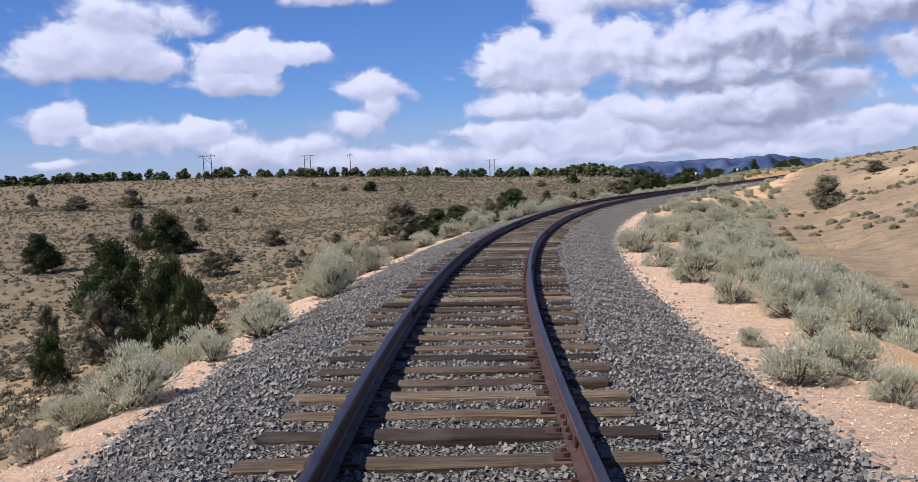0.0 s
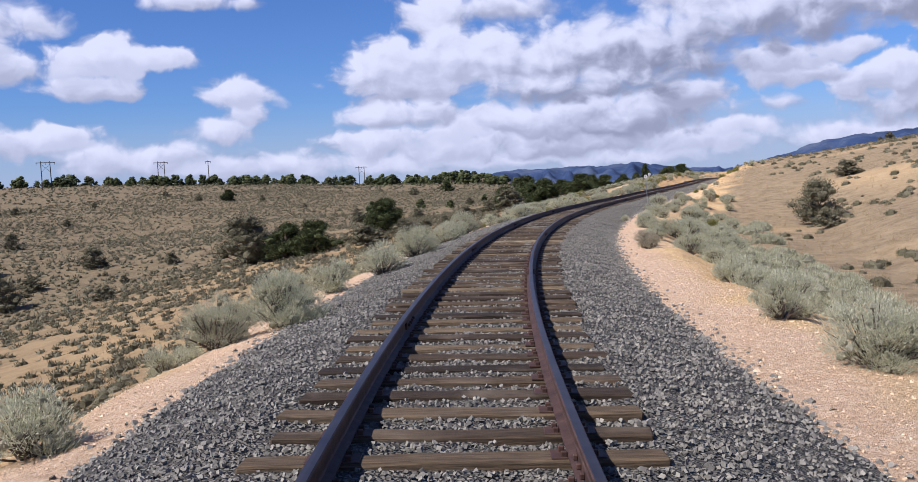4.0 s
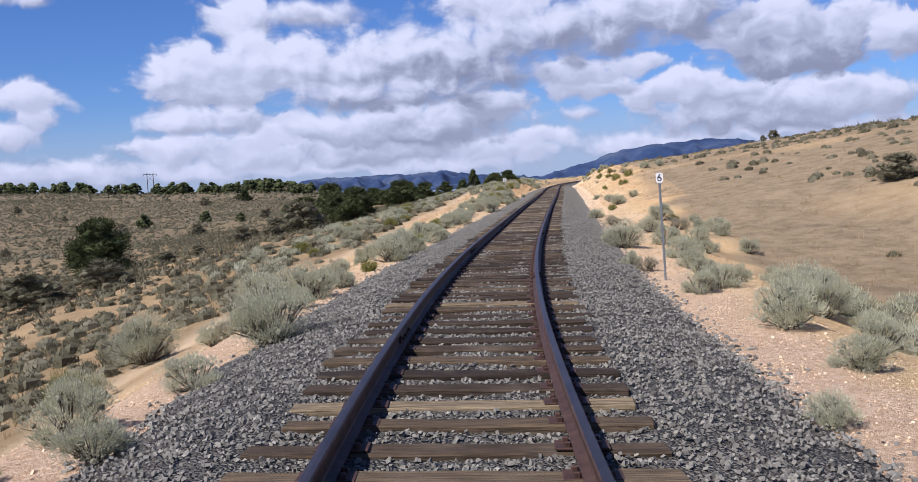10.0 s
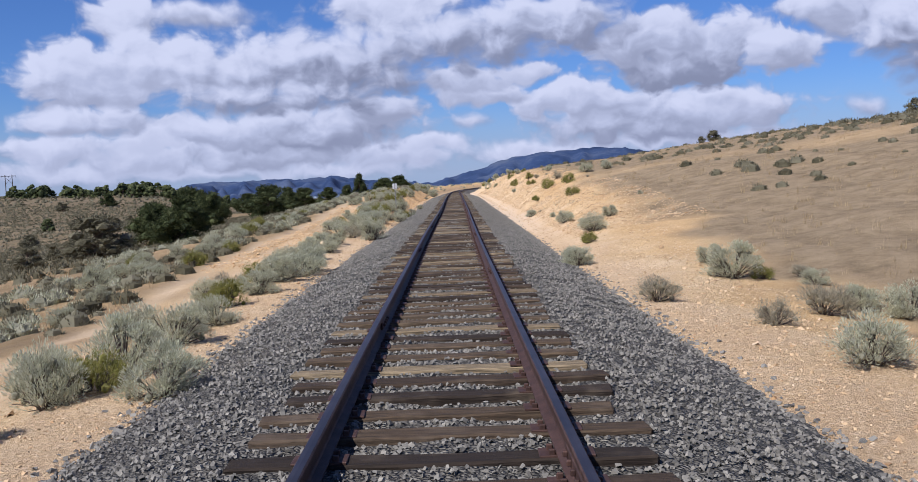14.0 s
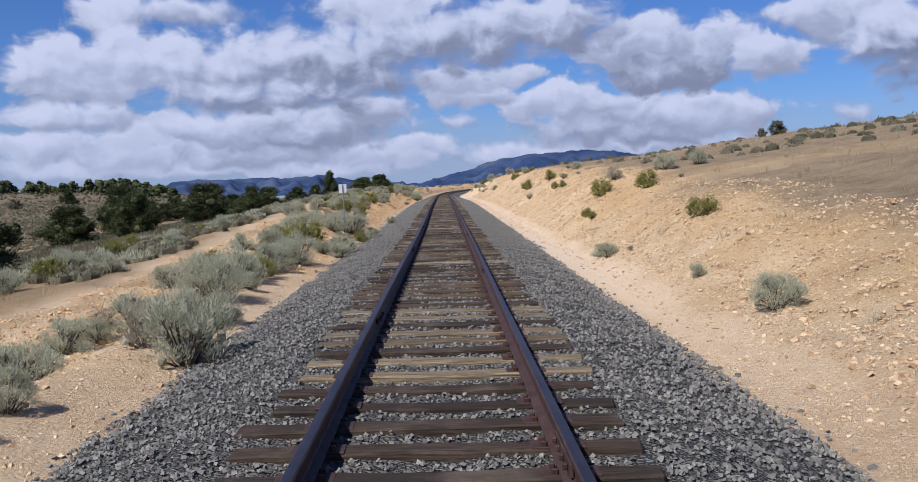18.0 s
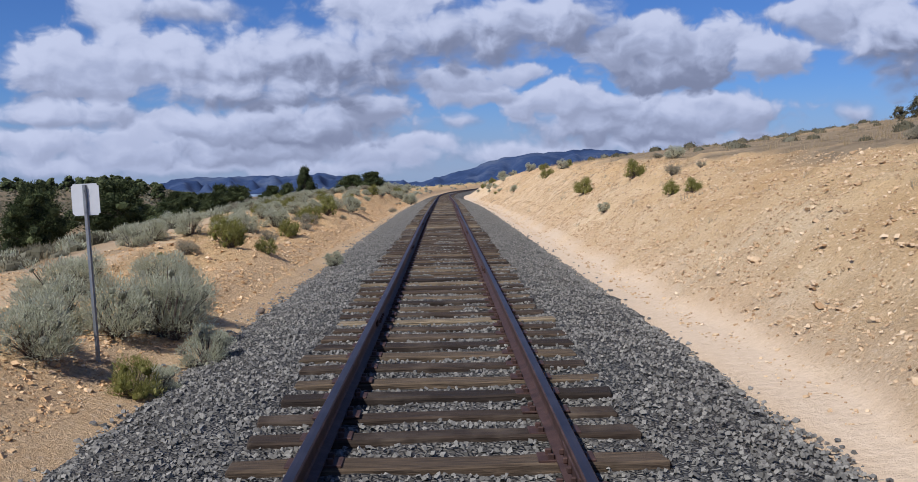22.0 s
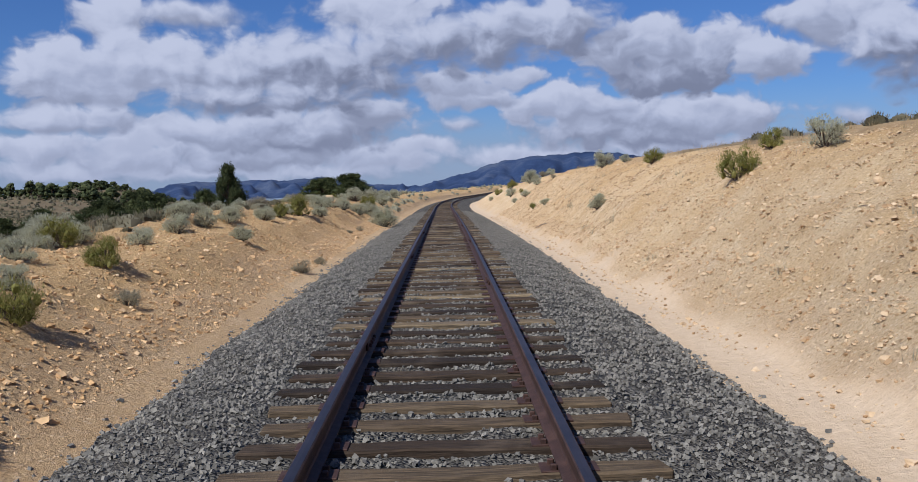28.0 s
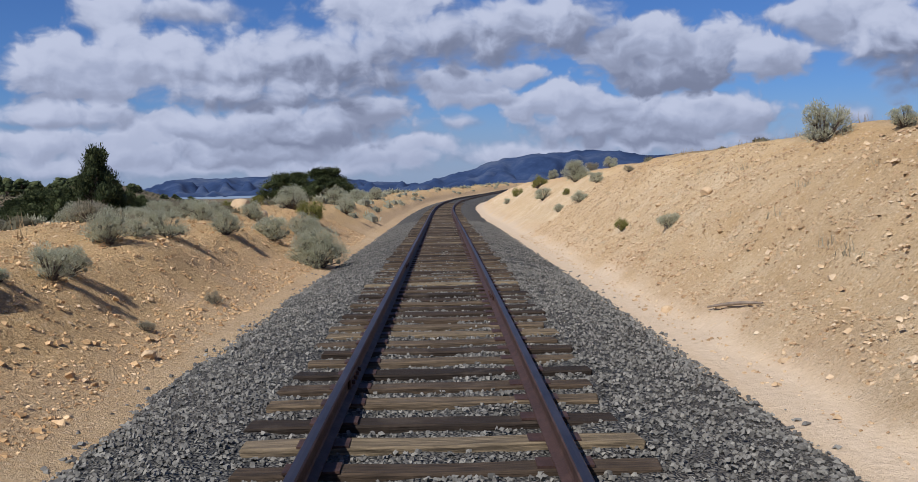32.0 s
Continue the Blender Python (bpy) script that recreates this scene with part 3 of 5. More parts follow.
def vnoise(x, y):
    """Smooth value noise in 0..1 on a lattice of one metre."""
    xi, yi = np.floor(x).astype(int), np.floor(y).astype(int)
    fx, fy = x - xi, y - yi
    fx, fy = fx * fx * (3 - 2 * fx), fy * fy * (3 - 2 * fy)
    a, b, c, d = _LAT[xi % 64, yi % 64], _LAT[(xi + 1) % 64, yi % 64], _LAT[xi % 64, (yi + 1) % 64], _LAT[(xi + 1) % 64, (yi + 1) % 64]
    return (a * (1 - fx) + b * fx) * (1 - fy) + (c * (1 - fx) + d * fx) * fy


def height(s, d):
    """Ground above the rail heads at (s, d)."""
    s, d = np.broadcast_arrays(np.asarray(s, float), np.asarray(d, float))
    z = np.where(d > 0, profile(s, d, RD, RIGHT), profile(s, d, LD, LEFT))
    a = np.abs(d)
    inner = np.clip((2.6 - a) / 0.5, 0, 1)
    z = z * (1 - inner) + (-0.62) * inner
    rough = np.clip((a - 2.9) / 1.5, 0, 1)
    bank = np.clip((s - 100) / 30, 0, 1) * np.clip((9 - a) / 3, 0, 1)
    z = z + rough * ((vnoise(s * .45, d * .45) - .5) * (.22 + .12 * bank) + (vnoise(s * 1.7 + 9, d * 1.7) - .5) * (.07 + .08 * bank)
                     + (vnoise(s * 5, d * 5 + 5) - .5) * (.02 + .10 * bank))
    roll = np.clip((a - 12) / 60, 0, 1)
    z = z + roll * ((vnoise(s * .03 + 3, d * .03) - .5) * 2.2 + (vnoise(s * .008 + 7, d * .008) - .5) * 3.0 * np.clip(a / 300, 0, 1))
    # ruts of the dirt road
    road = road_at(s, d)
    z = z - road * 0.05
    return z


def road_at(s, d):
    mid = np.interp(s, [30, 60, 95, 120, 145, 170, 190], [-12.0, -7.5, -6.2, -6.9, -7.2, -8.0, -12.0])
    on = np.clip((s - 40) / 15, 0, 1) * np.clip((172 - s) / 8, 0, 1)
    w = np.abs(d - mid)
    return on * np.clip((1.3 - w) / 0.5, 0, 1) * np.clip(0.25 + np.abs(w) * 1.5, 0, 1)


# the long ridge across the valley: compass degrees seen from the bend, and how high its crest stands, in degrees
RIDGE_AZ = [-75, -60, -51, -45, -40, -35, -29.5, -25, -22, -19, -17, -15, -13, -11]
RIDGE_EL = [.6, .66, .60, .50, .42, .18, -.05, -.38, -.48, -.55, -.65, -.9, -1.5, -2.6]


def lifted(x, y, z):
    """The far forms over the strip beside the line: the ridge across the valley and a wooded knoll."""
    dx, dy = x + 10, y - 40
    r, az = np.hypot(dx, dy), np.degrees(np.arctan2(dx, dy))
    crest = 1.2 + 520 * np.tan(np.radians(np.interp(az, RIDGE_AZ, RIDGE_EL)))
    f = np.clip((r - 150) / 370, 0, 1)
    up = -13 + (crest + 13) * (f * .55 + f * f * (3 - 2 * f) * .45) - np.clip(r - 520, 0, None) * .02
    ridge = np.where((az < -11) & (az > -100), up, -99)
    z = np.maximum(z, ridge)
    return z + 12.5 * np.exp(-(((x + 308) / 42) ** 2 + ((y - 985) / 110) ** 2))


def ground_point(s, d):
    p = place(s, d, height(s, d))
    return Vector((p[0], p[1], float(lifted(p[0], p[1], p[2]))))


def mesh_object(name, verts, faces, mats, parent=None, index=None, smooth=True):
    me = bpy.data.meshes.new(name)
    verts = np.asarray(verts, np.float32)
    faces = np.asarray(faces, np.int32)
    k = faces.shape[1]
    me.vertices.add(len(verts)); me.vertices.foreach_set("co", verts.ravel())
    me.loops.add(faces.size); me.loops.foreach_set("vertex_index", faces.ravel())
    me.polygons.add(len(faces))
    me.polygons.foreach_set("loop_start", np.arange(0, faces.size, k, dtype=np.int32))
    for m in mats:
        me.materials.append(m)
    if index is not None:
        me.polygons.foreach_set("material_index", np.asarray(index, np.int32))
    me.polygons.foreach_set("use_smooth", np.full(len(faces), smooth))
    me.update(calc_edges=True)
    ob = new(name, me)
    if parent:
        ob.parent = parent
    return ob


def grid_faces(nr, nc):
    i, j = np.meshgrid(np.arange(nr - 1), np.arange(nc - 1), indexing="ij")
    a = (i * nc + j).ravel()
    return np.stack([a, a + 1, a + nc + 1, a + nc], 1)


def set_attr(ob, name, values):
    at = ob.data.attributes.new(name, "FLOAT", "POINT")
    at.data.foreach_set("value", np.asarray(values, np.float32).ravel())


def build_ground():
    s = np.concatenate([np.arange(-300, -20, 14), np.arange(-20, -4, 1.0), np.arange(-4, 232, 0.3), np.arange(232, 300, 0.8),
                        np.arange(300, 480, 4), np.arange(480, 2500, 40)])
    side = np.concatenate([np.arange(2.4, 9.0, 0.2), np.arange(9, 16, 0.5), np.arange(16, 40, 1.5), np.arange(40, 130, 6), np.arange(130, 400, 18),
                           np.arange(400, 1000, 60), np.arange(1000, 3001, 400)])
    d = np.concatenate([-side[::-1], [-1.5, 0, 1.5], side])
    S, D = np.meshgrid(s, d, indexing="ij")
    Z = height(S, D)
    V = place(S, D, Z)
    V[..., 2] = lifted(V[..., 0], V[..., 1], V[..., 2])
    ob = mesh_object("ground", V.reshape(-1, 3), grid_faces(len(s), len(d)), [M_GROUND])
    a = np.abs(D)
    wob = (vnoise(S * .8, D * .8) - .5) * 1.0
    cut = np.clip((S - 108) / 22, 0, 1)
    gravel = np.clip((4.4 + wob - a) / 0.7, 0, 1) * (1 - .75 * np.clip((S - 70) / 22, 0, 1))
    sand = cut * np.clip((D - 2.6) / .3, 0, 1) * np.clip((3.75 + wob * .4 - D) / .35, 0, 1)
    sand = np.maximum(sand, road_at(S, D) * (.28 + .30 * vnoise(S * .9, D * 1.4)))
    crest = np.interp(S, [0, 100, 126, 150, 185, 225], [6.0, 6.0, 5.6, 7.0, 7.6, 8.2])
    straw = np.where(D > 0, np.clip((D + wob * 2 - crest) / 1.5, 0, 1), 0) * np.clip((95 - D) / 30, 0, 1) * np.clip(vnoise(S * .11, D * .11 + 3) * 1.5 + .42, 0, 1)
    lcrest = np.interp(S, [0, 100, 150, 185, 225], [4.6, 4.8, 5.6, 6.4, 6.0])
    soil = np.where(D < 0, np.clip((-D + wob * 2 - lcrest) / 3, 0, 1) * .96, np.clip((D - 20 - wob * 8) / 25, 0, 1) * .7)
    soil *= np.where(D < 0, .78 + .22 * np.clip(vnoise(S * .2, D * .2) * 2 - .4, 0, 1), 1)
    set_attr(ob, "gravel", gravel); set_attr(ob, "sand", np.clip(sand, 0, 1)); set_attr(ob, "straw", straw); set_attr(ob, "soil", soil)
    heath = np.where(D < 0, np.clip((a - 24) / 45, 0, 1), np.clip((a - 30) / 60, 0, 1) * .6)
    set_attr(ob, "heath", heath)
    set_attr(ob, "ochre", np.where(D < 0, np.clip((S - 132) / 15, 0, 1) * np.clip((a - 2.9 - wob * .5) / .8, 0, 1), 0))
    pale = cut * np.clip((D - 3.2) / .5, 0, 1) * np.clip((crest - .6 + wob * 1.2 - D) / 1.6, 0, 1)
    verge = np.clip((S - 66) / 20, 0, 1) * np.clip((5.4 + wob * 1.4 - a) / 1.2, 0, 1) * np.where(D > 0, 1, np.clip((140 - S) / 15, 0, 1))
    set_attr(ob, "pale", np.maximum(pale, verge * .95))
    return tagged(ob, "tan stony desert ground with a railway cut and dry slopes", "ground", kind="structure")


ground = build_ground()


def ballast_height(s, d):
    a = np.abs(d)
    z = np.interp(a, [0, 1.35, 1.75, 2.75, 3.1], [-.240, -.236, -.270, -.50, -.68])
    return z + (vnoise(s * 2.1, d * 2.1 + 11) - .5) * .05 + (vnoise(s * 9, d * 9) - .5) * .03


def build_ballast():
    s = np.concatenate([np.arange(-12, 230, 0.16), np.arange(230, 420, 1.0)])
    d = np.concatenate([np.arange(-3.1, 3.11, 0.2)])
    S, D = np.meshgrid(s, d, indexing="ij")
    edge = ((vnoise(S * .35, np.sign(D) * 20 + 0 * S) - .5) * .16 + (vnoise(S * 3.1, np.sign(D) * 20 + 0 * S) - .5) * .12) * np.clip((np.abs(D) - 1.8) / 1, 0, 1)
    V = place(S, D + edge * np.sign(D), ballast_height(S, D))
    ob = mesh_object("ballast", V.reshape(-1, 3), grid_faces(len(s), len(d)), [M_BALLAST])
    return tagged(ob, "grey crushed-rock ballast bed under the railway track", "ballast", kind="structure")


ballast = build_ballast()


# ---- far mountains ----
def build_mountain(name, ridge, dist, depth, label, seed):
    rng = np.random.RandomState(seed)
    az = np.linspace(ridge[0][0], ridge[-1][0], 160)
    el = np.interp(az, [r[0] for r in ridge], [r[1] for r in ridge])
    el = el + (vnoise(az * 2.3 + seed, az * 0) - .5) * .10 + (vnoise(az * 7 + seed, az * 0) - .5) * .05
    rows, nr = [], 22
    for i in range(nr):
        f = i / (nr - 1)
        r = dist - depth * (1 - f)
        top = dist * np.tan(np.radians(el)) + 1.5
        z = -60 + (top + 60) * (f ** 1.35) + (vnoise(az * 1.6 + 40 + seed, f * 6 + 0 * az) - .5) * 120 * f * (1 - f) * 2
        rows.append(np.stack([np.sin(np.radians(az)) * r - 16, np.cos(np.radians(az)) * r + 80, z], 1))
    back = rows[-1].copy()
    back[:, 1] += 150
    back[:, 2] = -60
    V = np.stack(rows + [back])
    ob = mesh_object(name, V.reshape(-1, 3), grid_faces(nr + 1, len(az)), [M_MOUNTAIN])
    return tagged(ob, label, "mountain", kind="structure")


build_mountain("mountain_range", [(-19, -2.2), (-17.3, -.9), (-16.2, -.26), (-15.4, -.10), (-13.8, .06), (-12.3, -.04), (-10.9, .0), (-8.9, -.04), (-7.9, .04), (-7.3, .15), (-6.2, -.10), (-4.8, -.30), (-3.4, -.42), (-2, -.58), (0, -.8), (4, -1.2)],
               4300, 900, "distant mountain range on the horizon, coloured blue for haze", 3)
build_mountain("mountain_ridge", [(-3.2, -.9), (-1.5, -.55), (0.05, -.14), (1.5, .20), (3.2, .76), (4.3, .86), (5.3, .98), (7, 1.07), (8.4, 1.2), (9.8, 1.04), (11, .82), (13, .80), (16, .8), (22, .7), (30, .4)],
               3200, 800, "forested mountain ridge beyond the hill, coloured blue-grey for haze", 9)


# ---- the track ----
def part(name, verts, faces, mat, parent, label="", smooth=True, index=None):
    ob = mesh_object(name, verts, faces, mat if isinstance(mat, list) else [mat], parent, index, smooth)
    return tagged(ob, label)


track = tagged(new("railway_track"), "single railway track of rusted rails on dark timber ties", "railway track")
TIE = 0.5885
GAUGE = 0.753
# rail section, from the left foot over the head: across, up
SECTION = [(-.070, -.178), (-.070, -.168), (-.018, -.152), (-.010, -.135), (-.010, -.062), (-.034, -.048), (-.036, -.012), (-.028, -.002),
           (0, 0), (.028, -.002), (.036, -.012), (.034, -.048), (.010, -.062), (.010, -.135), (.018, -.152), (.070, -.168), (.070, -.178)]


def build_rail(off):
    s = np.concatenate([np.arange(-12, 225, 0.5), np.arange(225, 420, 1.5)])
    S, K = np.meshgrid(s, np.arange(len(SECTION)), indexing="ij")
    sec = np.array(SECTION)
    V = place(S, off + sec[K, 0], sec[K, 1])
    F = grid_faces(len(s), len(SECTION))
    idx = np.tile(np.array([0] * 6 + [0, 1, 1, 0] + [0] * 6), len(s) - 1)
    return part("rail", V.reshape(-1, 3), F, [M_RAIL, M_RAILTOP], track, "brown rusted rail with a dark worn running surface", False, idx)


build_rail(-GAUGE), build_rail(GAUGE)


def track_pose(s, d, u, yaw=0.0):
    h, x, y, z, c = (float(v) for v in line(s))
    p = place(s, d, u)
    return Matrix.Translation(p.tolist()) @ Matrix.Rotation(-h + yaw, 4, "Z") @ Matrix.Rotation(c, 4, "Y")


def box_mesh(sx, sy, sz, bevel, seed, wobble=0.0, cuts=(6, 2)):
    """A squared timber or plate, its top at z = 0, with worn edges."""
    rng = random.Random(seed)
    bm = bmesh.new()
    bmesh.ops.create_cube(bm, size=1.0)
    for v in bm.verts:
        v.co = Vector((v.co.x * sx, v.co.y * sy, (v.co.z - .5) * sz))
    if wobble:
        long_edges = [e for e in bm.edges if abs((e.verts[0].co - e.verts[1].co).x) > sx * .9]
        bmesh.ops.subdivide_edges(bm, edges=long_edges, cuts=cuts[0], use_grid_fill=True)
        for v in bm.verts:
            v.co += Vector((0, rng.uniform(-1, 1) * wobble, rng.uniform(-1, .6) * wobble * .8))
            if abs(v.co.x) > sx * .49:
                v.co.x += rng.uniform(-1, 1) * wobble * 2
    if bevel:
        es = [e for e in bm.edges if len(e.link_faces) == 2 and e.calc_face_angle(0) > .6]
        bmesh.ops.bevel(bm, geom=es, offset=bevel, segments=1, affect="EDGES")
    return bm


def bm_mesh(name, bm, mat, smooth=False):
    me = bpy.data.meshes.new(name)
    bm.to_mesh(me); bm.free()
    me.materials.append(mat)
    for p in me.polygons:
        p.use_smooth = smooth
    return me


def merge(bms):
    out = bmesh.new()
    for b in bms:
        me = bpy.data.meshes.new("tmp"); b.to_mesh(me); b.free(); out.from_mesh(me); bpy.data.meshes.remove(me)
    return out


def plate_mesh():
    """Tie plate with its shoulders and four spike heads."""
    bms = [box_mesh(.34, .18, .016, .003, 1)]
    for x, y in ((-.105, .05), (.105, -.05), (.098, .06), (-.098, -.06)):
        b = box_mesh(.04, .028, .05, .006, 2)
        bmesh.ops.translate(b, verts=b.verts, vec=(x * .95, y, .034)); bms.append(b)
    return bm_mesh("tie_plate", merge(bms), M_RAIL)


TIE_TOP = -.194
tie_meshes = [bm_mesh("tie", box_mesh(2.58 + .04 * (i % 3), (.202 + .014 * (i % 3)), .18, .014, 10 + i, .010), M_TIE) for i in range(7)]
plate = plate_mesh()
rng = random.Random(4)
tie_spots = []
s = -6.0
while s < 300:
    tie_spots.append((s, rng.uniform(-.06, .06), rng.uniform(-.012, .012), rng.uniform(-.022, .022)))
    s += TIE + rng.uniform(-.03, .03)
near_ties = [t for t in tie_spots if 0.5 <= t[0] < 176]
for k, (s, d, u, yaw) in enumerate(near_ties[:300]):
    tie = new("tie", tie_meshes[rng.randrange(7)])
    tie.parent = track
    tie.matrix_basis = track_pose(s, d, TIE_TOP + min(u, .004), yaw)
    for o in (-GAUGE, GAUGE):
        pl = new("tie_plate", plate)
        pl.parent = tie
        pl.matrix_basis = Matrix.Translation((o - d, 0, .010 - min(u, .004)))
rest = [t for t in tie_spots if not (0.5 <= t[0] < 176)] + near_ties[300:]


def join_meshes(name, mats, items):
    """Many placed copies of small meshes as one mesh: items of (mesh, matrix)."""
    vs, fs, n = [], [], 0
    cache = {}
    for me, m in items:
        if me.name not in cache:
            me.calc_loop_triangles()
            v = np.empty(len(me.vertices) * 3, np.float32); me.vertices.foreach_get("co", v)
            f = np.empty(len(me.loop_triangles) * 3, np.int32); me.loop_triangles.foreach_get("vertices", f)
            cache[me.name] = (v.reshape(-1, 3), f.reshape(-1, 3))
        v, f = cache[me.name]
        a = np.array(m)
        vs.append(v @ a[:3, :3].T + a[:3, 3]); fs.append(f + n); n += len(v)
    return np.concatenate(vs), np.concatenate(fs)


V, F = join_meshes("far_tie_run", [M_TIE], [(tie_meshes[i % 7], track_pose(s, d, TIE_TOP + min(u, .004), yaw)) for i, (s, d, u, yaw) in enumerate(rest)])
tagged(part("far_tie_run", V, F, M_TIE_RUN, track, "dark timber ties farther along the track", False), kind="stuff")
far_plate = bm_mesh("far_plate", box_mesh(.34, .18, .016, 0, 1), M_RAIL)
V, F = join_meshes("far_plate_run", [M_RAIL], [(far_plate, track_pose(s, o, TIE_TOP + .010)) for s, d, u, y in rest for o in (-GAUGE, GAUGE)])
tagged(part("far_plate_run", V, F, M_RAIL, track, "rusted tie plates farther along the track", False), kind="stuff")


def joint_mesh():
    """Joint bars on both sides of the web with their bolts."""
    bms = []
    for sx in (-1, 1):
        b = box_mesh(.026, .72, .085, .008, 3)
        bmesh.ops.translate(b, verts=b.verts, vec=(sx * .024, 0, -.055)); bms.append(b)
        for k in range(4):
            c = box_mesh(.03, .036, .036, .006, 5)
            bmesh.ops.translate(c, verts=c.verts, vec=(sx * .05, -.26 + k * .173, -.078)); bms.append(c)
    return bm_mesh("joint_bar", merge(bms), M_RAIL)


joint = joint_mesh()
for off, start in ((-GAUGE, 12.0), (GAUGE, 6.1)):
    s = start
    while s < 215:
        j = new("joint_bar", joint); j.parent = track
        j.matrix_basis = track_pose(s, off, 0)
        s += 11.804


# ---- plants ----
def spikes(points, dirs, length, width, rng, bend=0.0):
    """Small leaf sprigs: a folded diamond each."""
    n = len(points)
    d = dirs / np.linalg.norm(dirs, axis=1)[:, None]
    r = rng.normal(size=(n, 3)); a = np.cross(d, r); a /= np.linalg.norm(a, axis=1)[:, None]
    b = np.cross(d, a)
    L, W = np.asarray(length).reshape(-1, 1), np.asarray(width).reshape(-1, 1)
    V = np.empty((n, 4, 3))
    V[:, 0] = points
    V[:, 1] = points + d * L * .55 + a * W + b * W * .5
    V[:, 2] = points + d * L * .55 - a * W + b * W * .5
    V[:, 3] = points + d * L
    o = (np.arange(n) * 4)[:, None]
    F = np.concatenate([o + np.array([t]) for t in ((0, 1, 3), (0, 3, 2))])
    return V.reshape(-1, 3), F


def tubes(segs, sides=4):
    """Tapered stems: (start, end, radius at start, radius at end) each."""
    vs, fs, n = [], [], 0
    for p, q, r0, r1 in segs:
        p, q = np.array(p, float), np.array(q, float)
        d = q - p; d /= np.linalg.norm(d) + 1e-9
        a = np.cross(d, (0.3, 0.9, 0.2)); a /= np.linalg.norm(a); b = np.cross(d, a)
        ang = np.arange(sides) * 2 * np.pi / sides
        ring = np.cos(ang)[:, None] * a + np.sin(ang)[:, None] * b
        vs += [p + ring * r0, q + ring * r1]
        i = np.arange(sides); j = (i + 1) % sides
        fs.append(np.concatenate([np.stack([n + i, n + j, n + sides + j], 1), np.stack([n + i, n + sides + j, n + sides + i], 1)]))
        n += 2 * sides
    return np.concatenate(vs), np.concatenate(fs)


def chain(points, radii, sides=7):
    """One connected tapering tube through the points."""
    P = np.array(points, float)
    ang = np.arange(sides) * 2 * np.pi / sides
    ring = np.stack([np.cos(ang), np.sin(ang), 0 * ang], 1)
    V = np.concatenate([p + ring * r for p, r in zip(P, radii)])
    F = []
    for i in range(len(P) - 1):
        for j in range(sides):
            q, w = i * sides + j, i * sides + (j + 1) % sides
            F += [(q, w, w + sides), (q, w + sides, q + sides)]
    return V, np.array(F)


def bush_meshes(name, leaf, seed, sprigs, length, width, upright, tall=.62, lobes=16, core=.78):
    """A rounded desert shrub about one metre wide: leafy lobes bristling with sprigs over woody stems."""
    rng = np.random.RandomState(seed)
    a, r = rng.uniform(0, 6.283, lobes), np.sqrt(rng.uniform(0, 1, lobes)) * .39
    c = np.stack([np.cos(a) * r, np.sin(a) * r, np.zeros(lobes)], 1)
    c[:, 2] = tall * rng.choice([.22, .55, .8], lobes) * rng.uniform(.8, 1.05, lobes) * np.sqrt(np.clip(1 - (r / .46) ** 2, .05, 1))
    rad = rng.uniform(.12, .20, lobes)
    k = rng.randint(0, lobes, sprigs)
    v = rng.normal(size=(sprigs, 3)); v /= np.linalg.norm(v, axis=1)[:, None]
    v[:, 2] = np.where(rng.rand(sprigs) < .6, np.abs(v[:, 2]), v[:, 2])
    p = c[k] + v * (rad[k] * rng.uniform(.45, 1.0, sprigs))[:, None]
    low = p[:, 2] < .04
    p[low, 2] = rng.uniform(.02, .12, low.sum())
    d = v * (1 - upright) + np.array([0, 0, upright]) + rng.normal(size=(sprigs, 3)) * .18 + p * np.array([.6, .6, 0])
    V, F = spikes(p, d, rng.uniform(.6, 1.3, sprigs) * length, rng.uniform(.6, 1.2, sprigs) * width, rng)
    # leafy bodies of the lobes, which in sagebrush are coloured as inner shade
    bm = bmesh.new(); bmesh.ops.create_icosphere(bm, subdivisions=1, radius=1.0)
    bv = np.array([x.co[:] for x in bm.verts]); bf = np.array([[x.index for x in f.verts] for f in bm.faces]); bm.free()
    vs, fs, n = [V], [F], len(V)
    for i in range(lobes):
        q = bv * (1 + rng.normal(0, .13, (len(bv), 1))) * rad[i] * core + c[i]
        q[:, 2] = np.maximum(q[:, 2], -.02)
        vs.append(q); fs.append(bf + n); n += len(q)
    segs = []
    for i in range(lobes):
        m = np.array([c[i, 0] * .4, c[i, 1] * .4, c[i, 2] * .35])
        segs += [((c[i, 0] * .1, c[i, 1] * .1, -.06), m, .020, .014), (m, c[i], .014, .006)]
        t = c[i] + rng.normal(size=3) * rad[i] * .4
        t[2] = max(t[2], .05)
        segs.append((m, t, .008, .003))
    W, G = tubes(segs)
    index = np.concatenate([np.zeros(len(F)), np.ones(sum(len(f) for f in fs[1:]))])
    return (np.concatenate(vs), np.concatenate(fs), leaf, index), (W, G, M_TWIG)


def make_bush(name, parts, label, category, group=""):
    base = tagged(new(name), label, category, group)
    (V, F, leaf, index), (W, G, twig) = parts
    part("foliage", V, F, [leaf, M_INNER_SHADE if leaf is M_SAGE else leaf], base, smooth=False, index=index)
    tagged(part("woody_base", W, G, twig, base, "dry brown woody stems", False), kind="stuff")
    return base


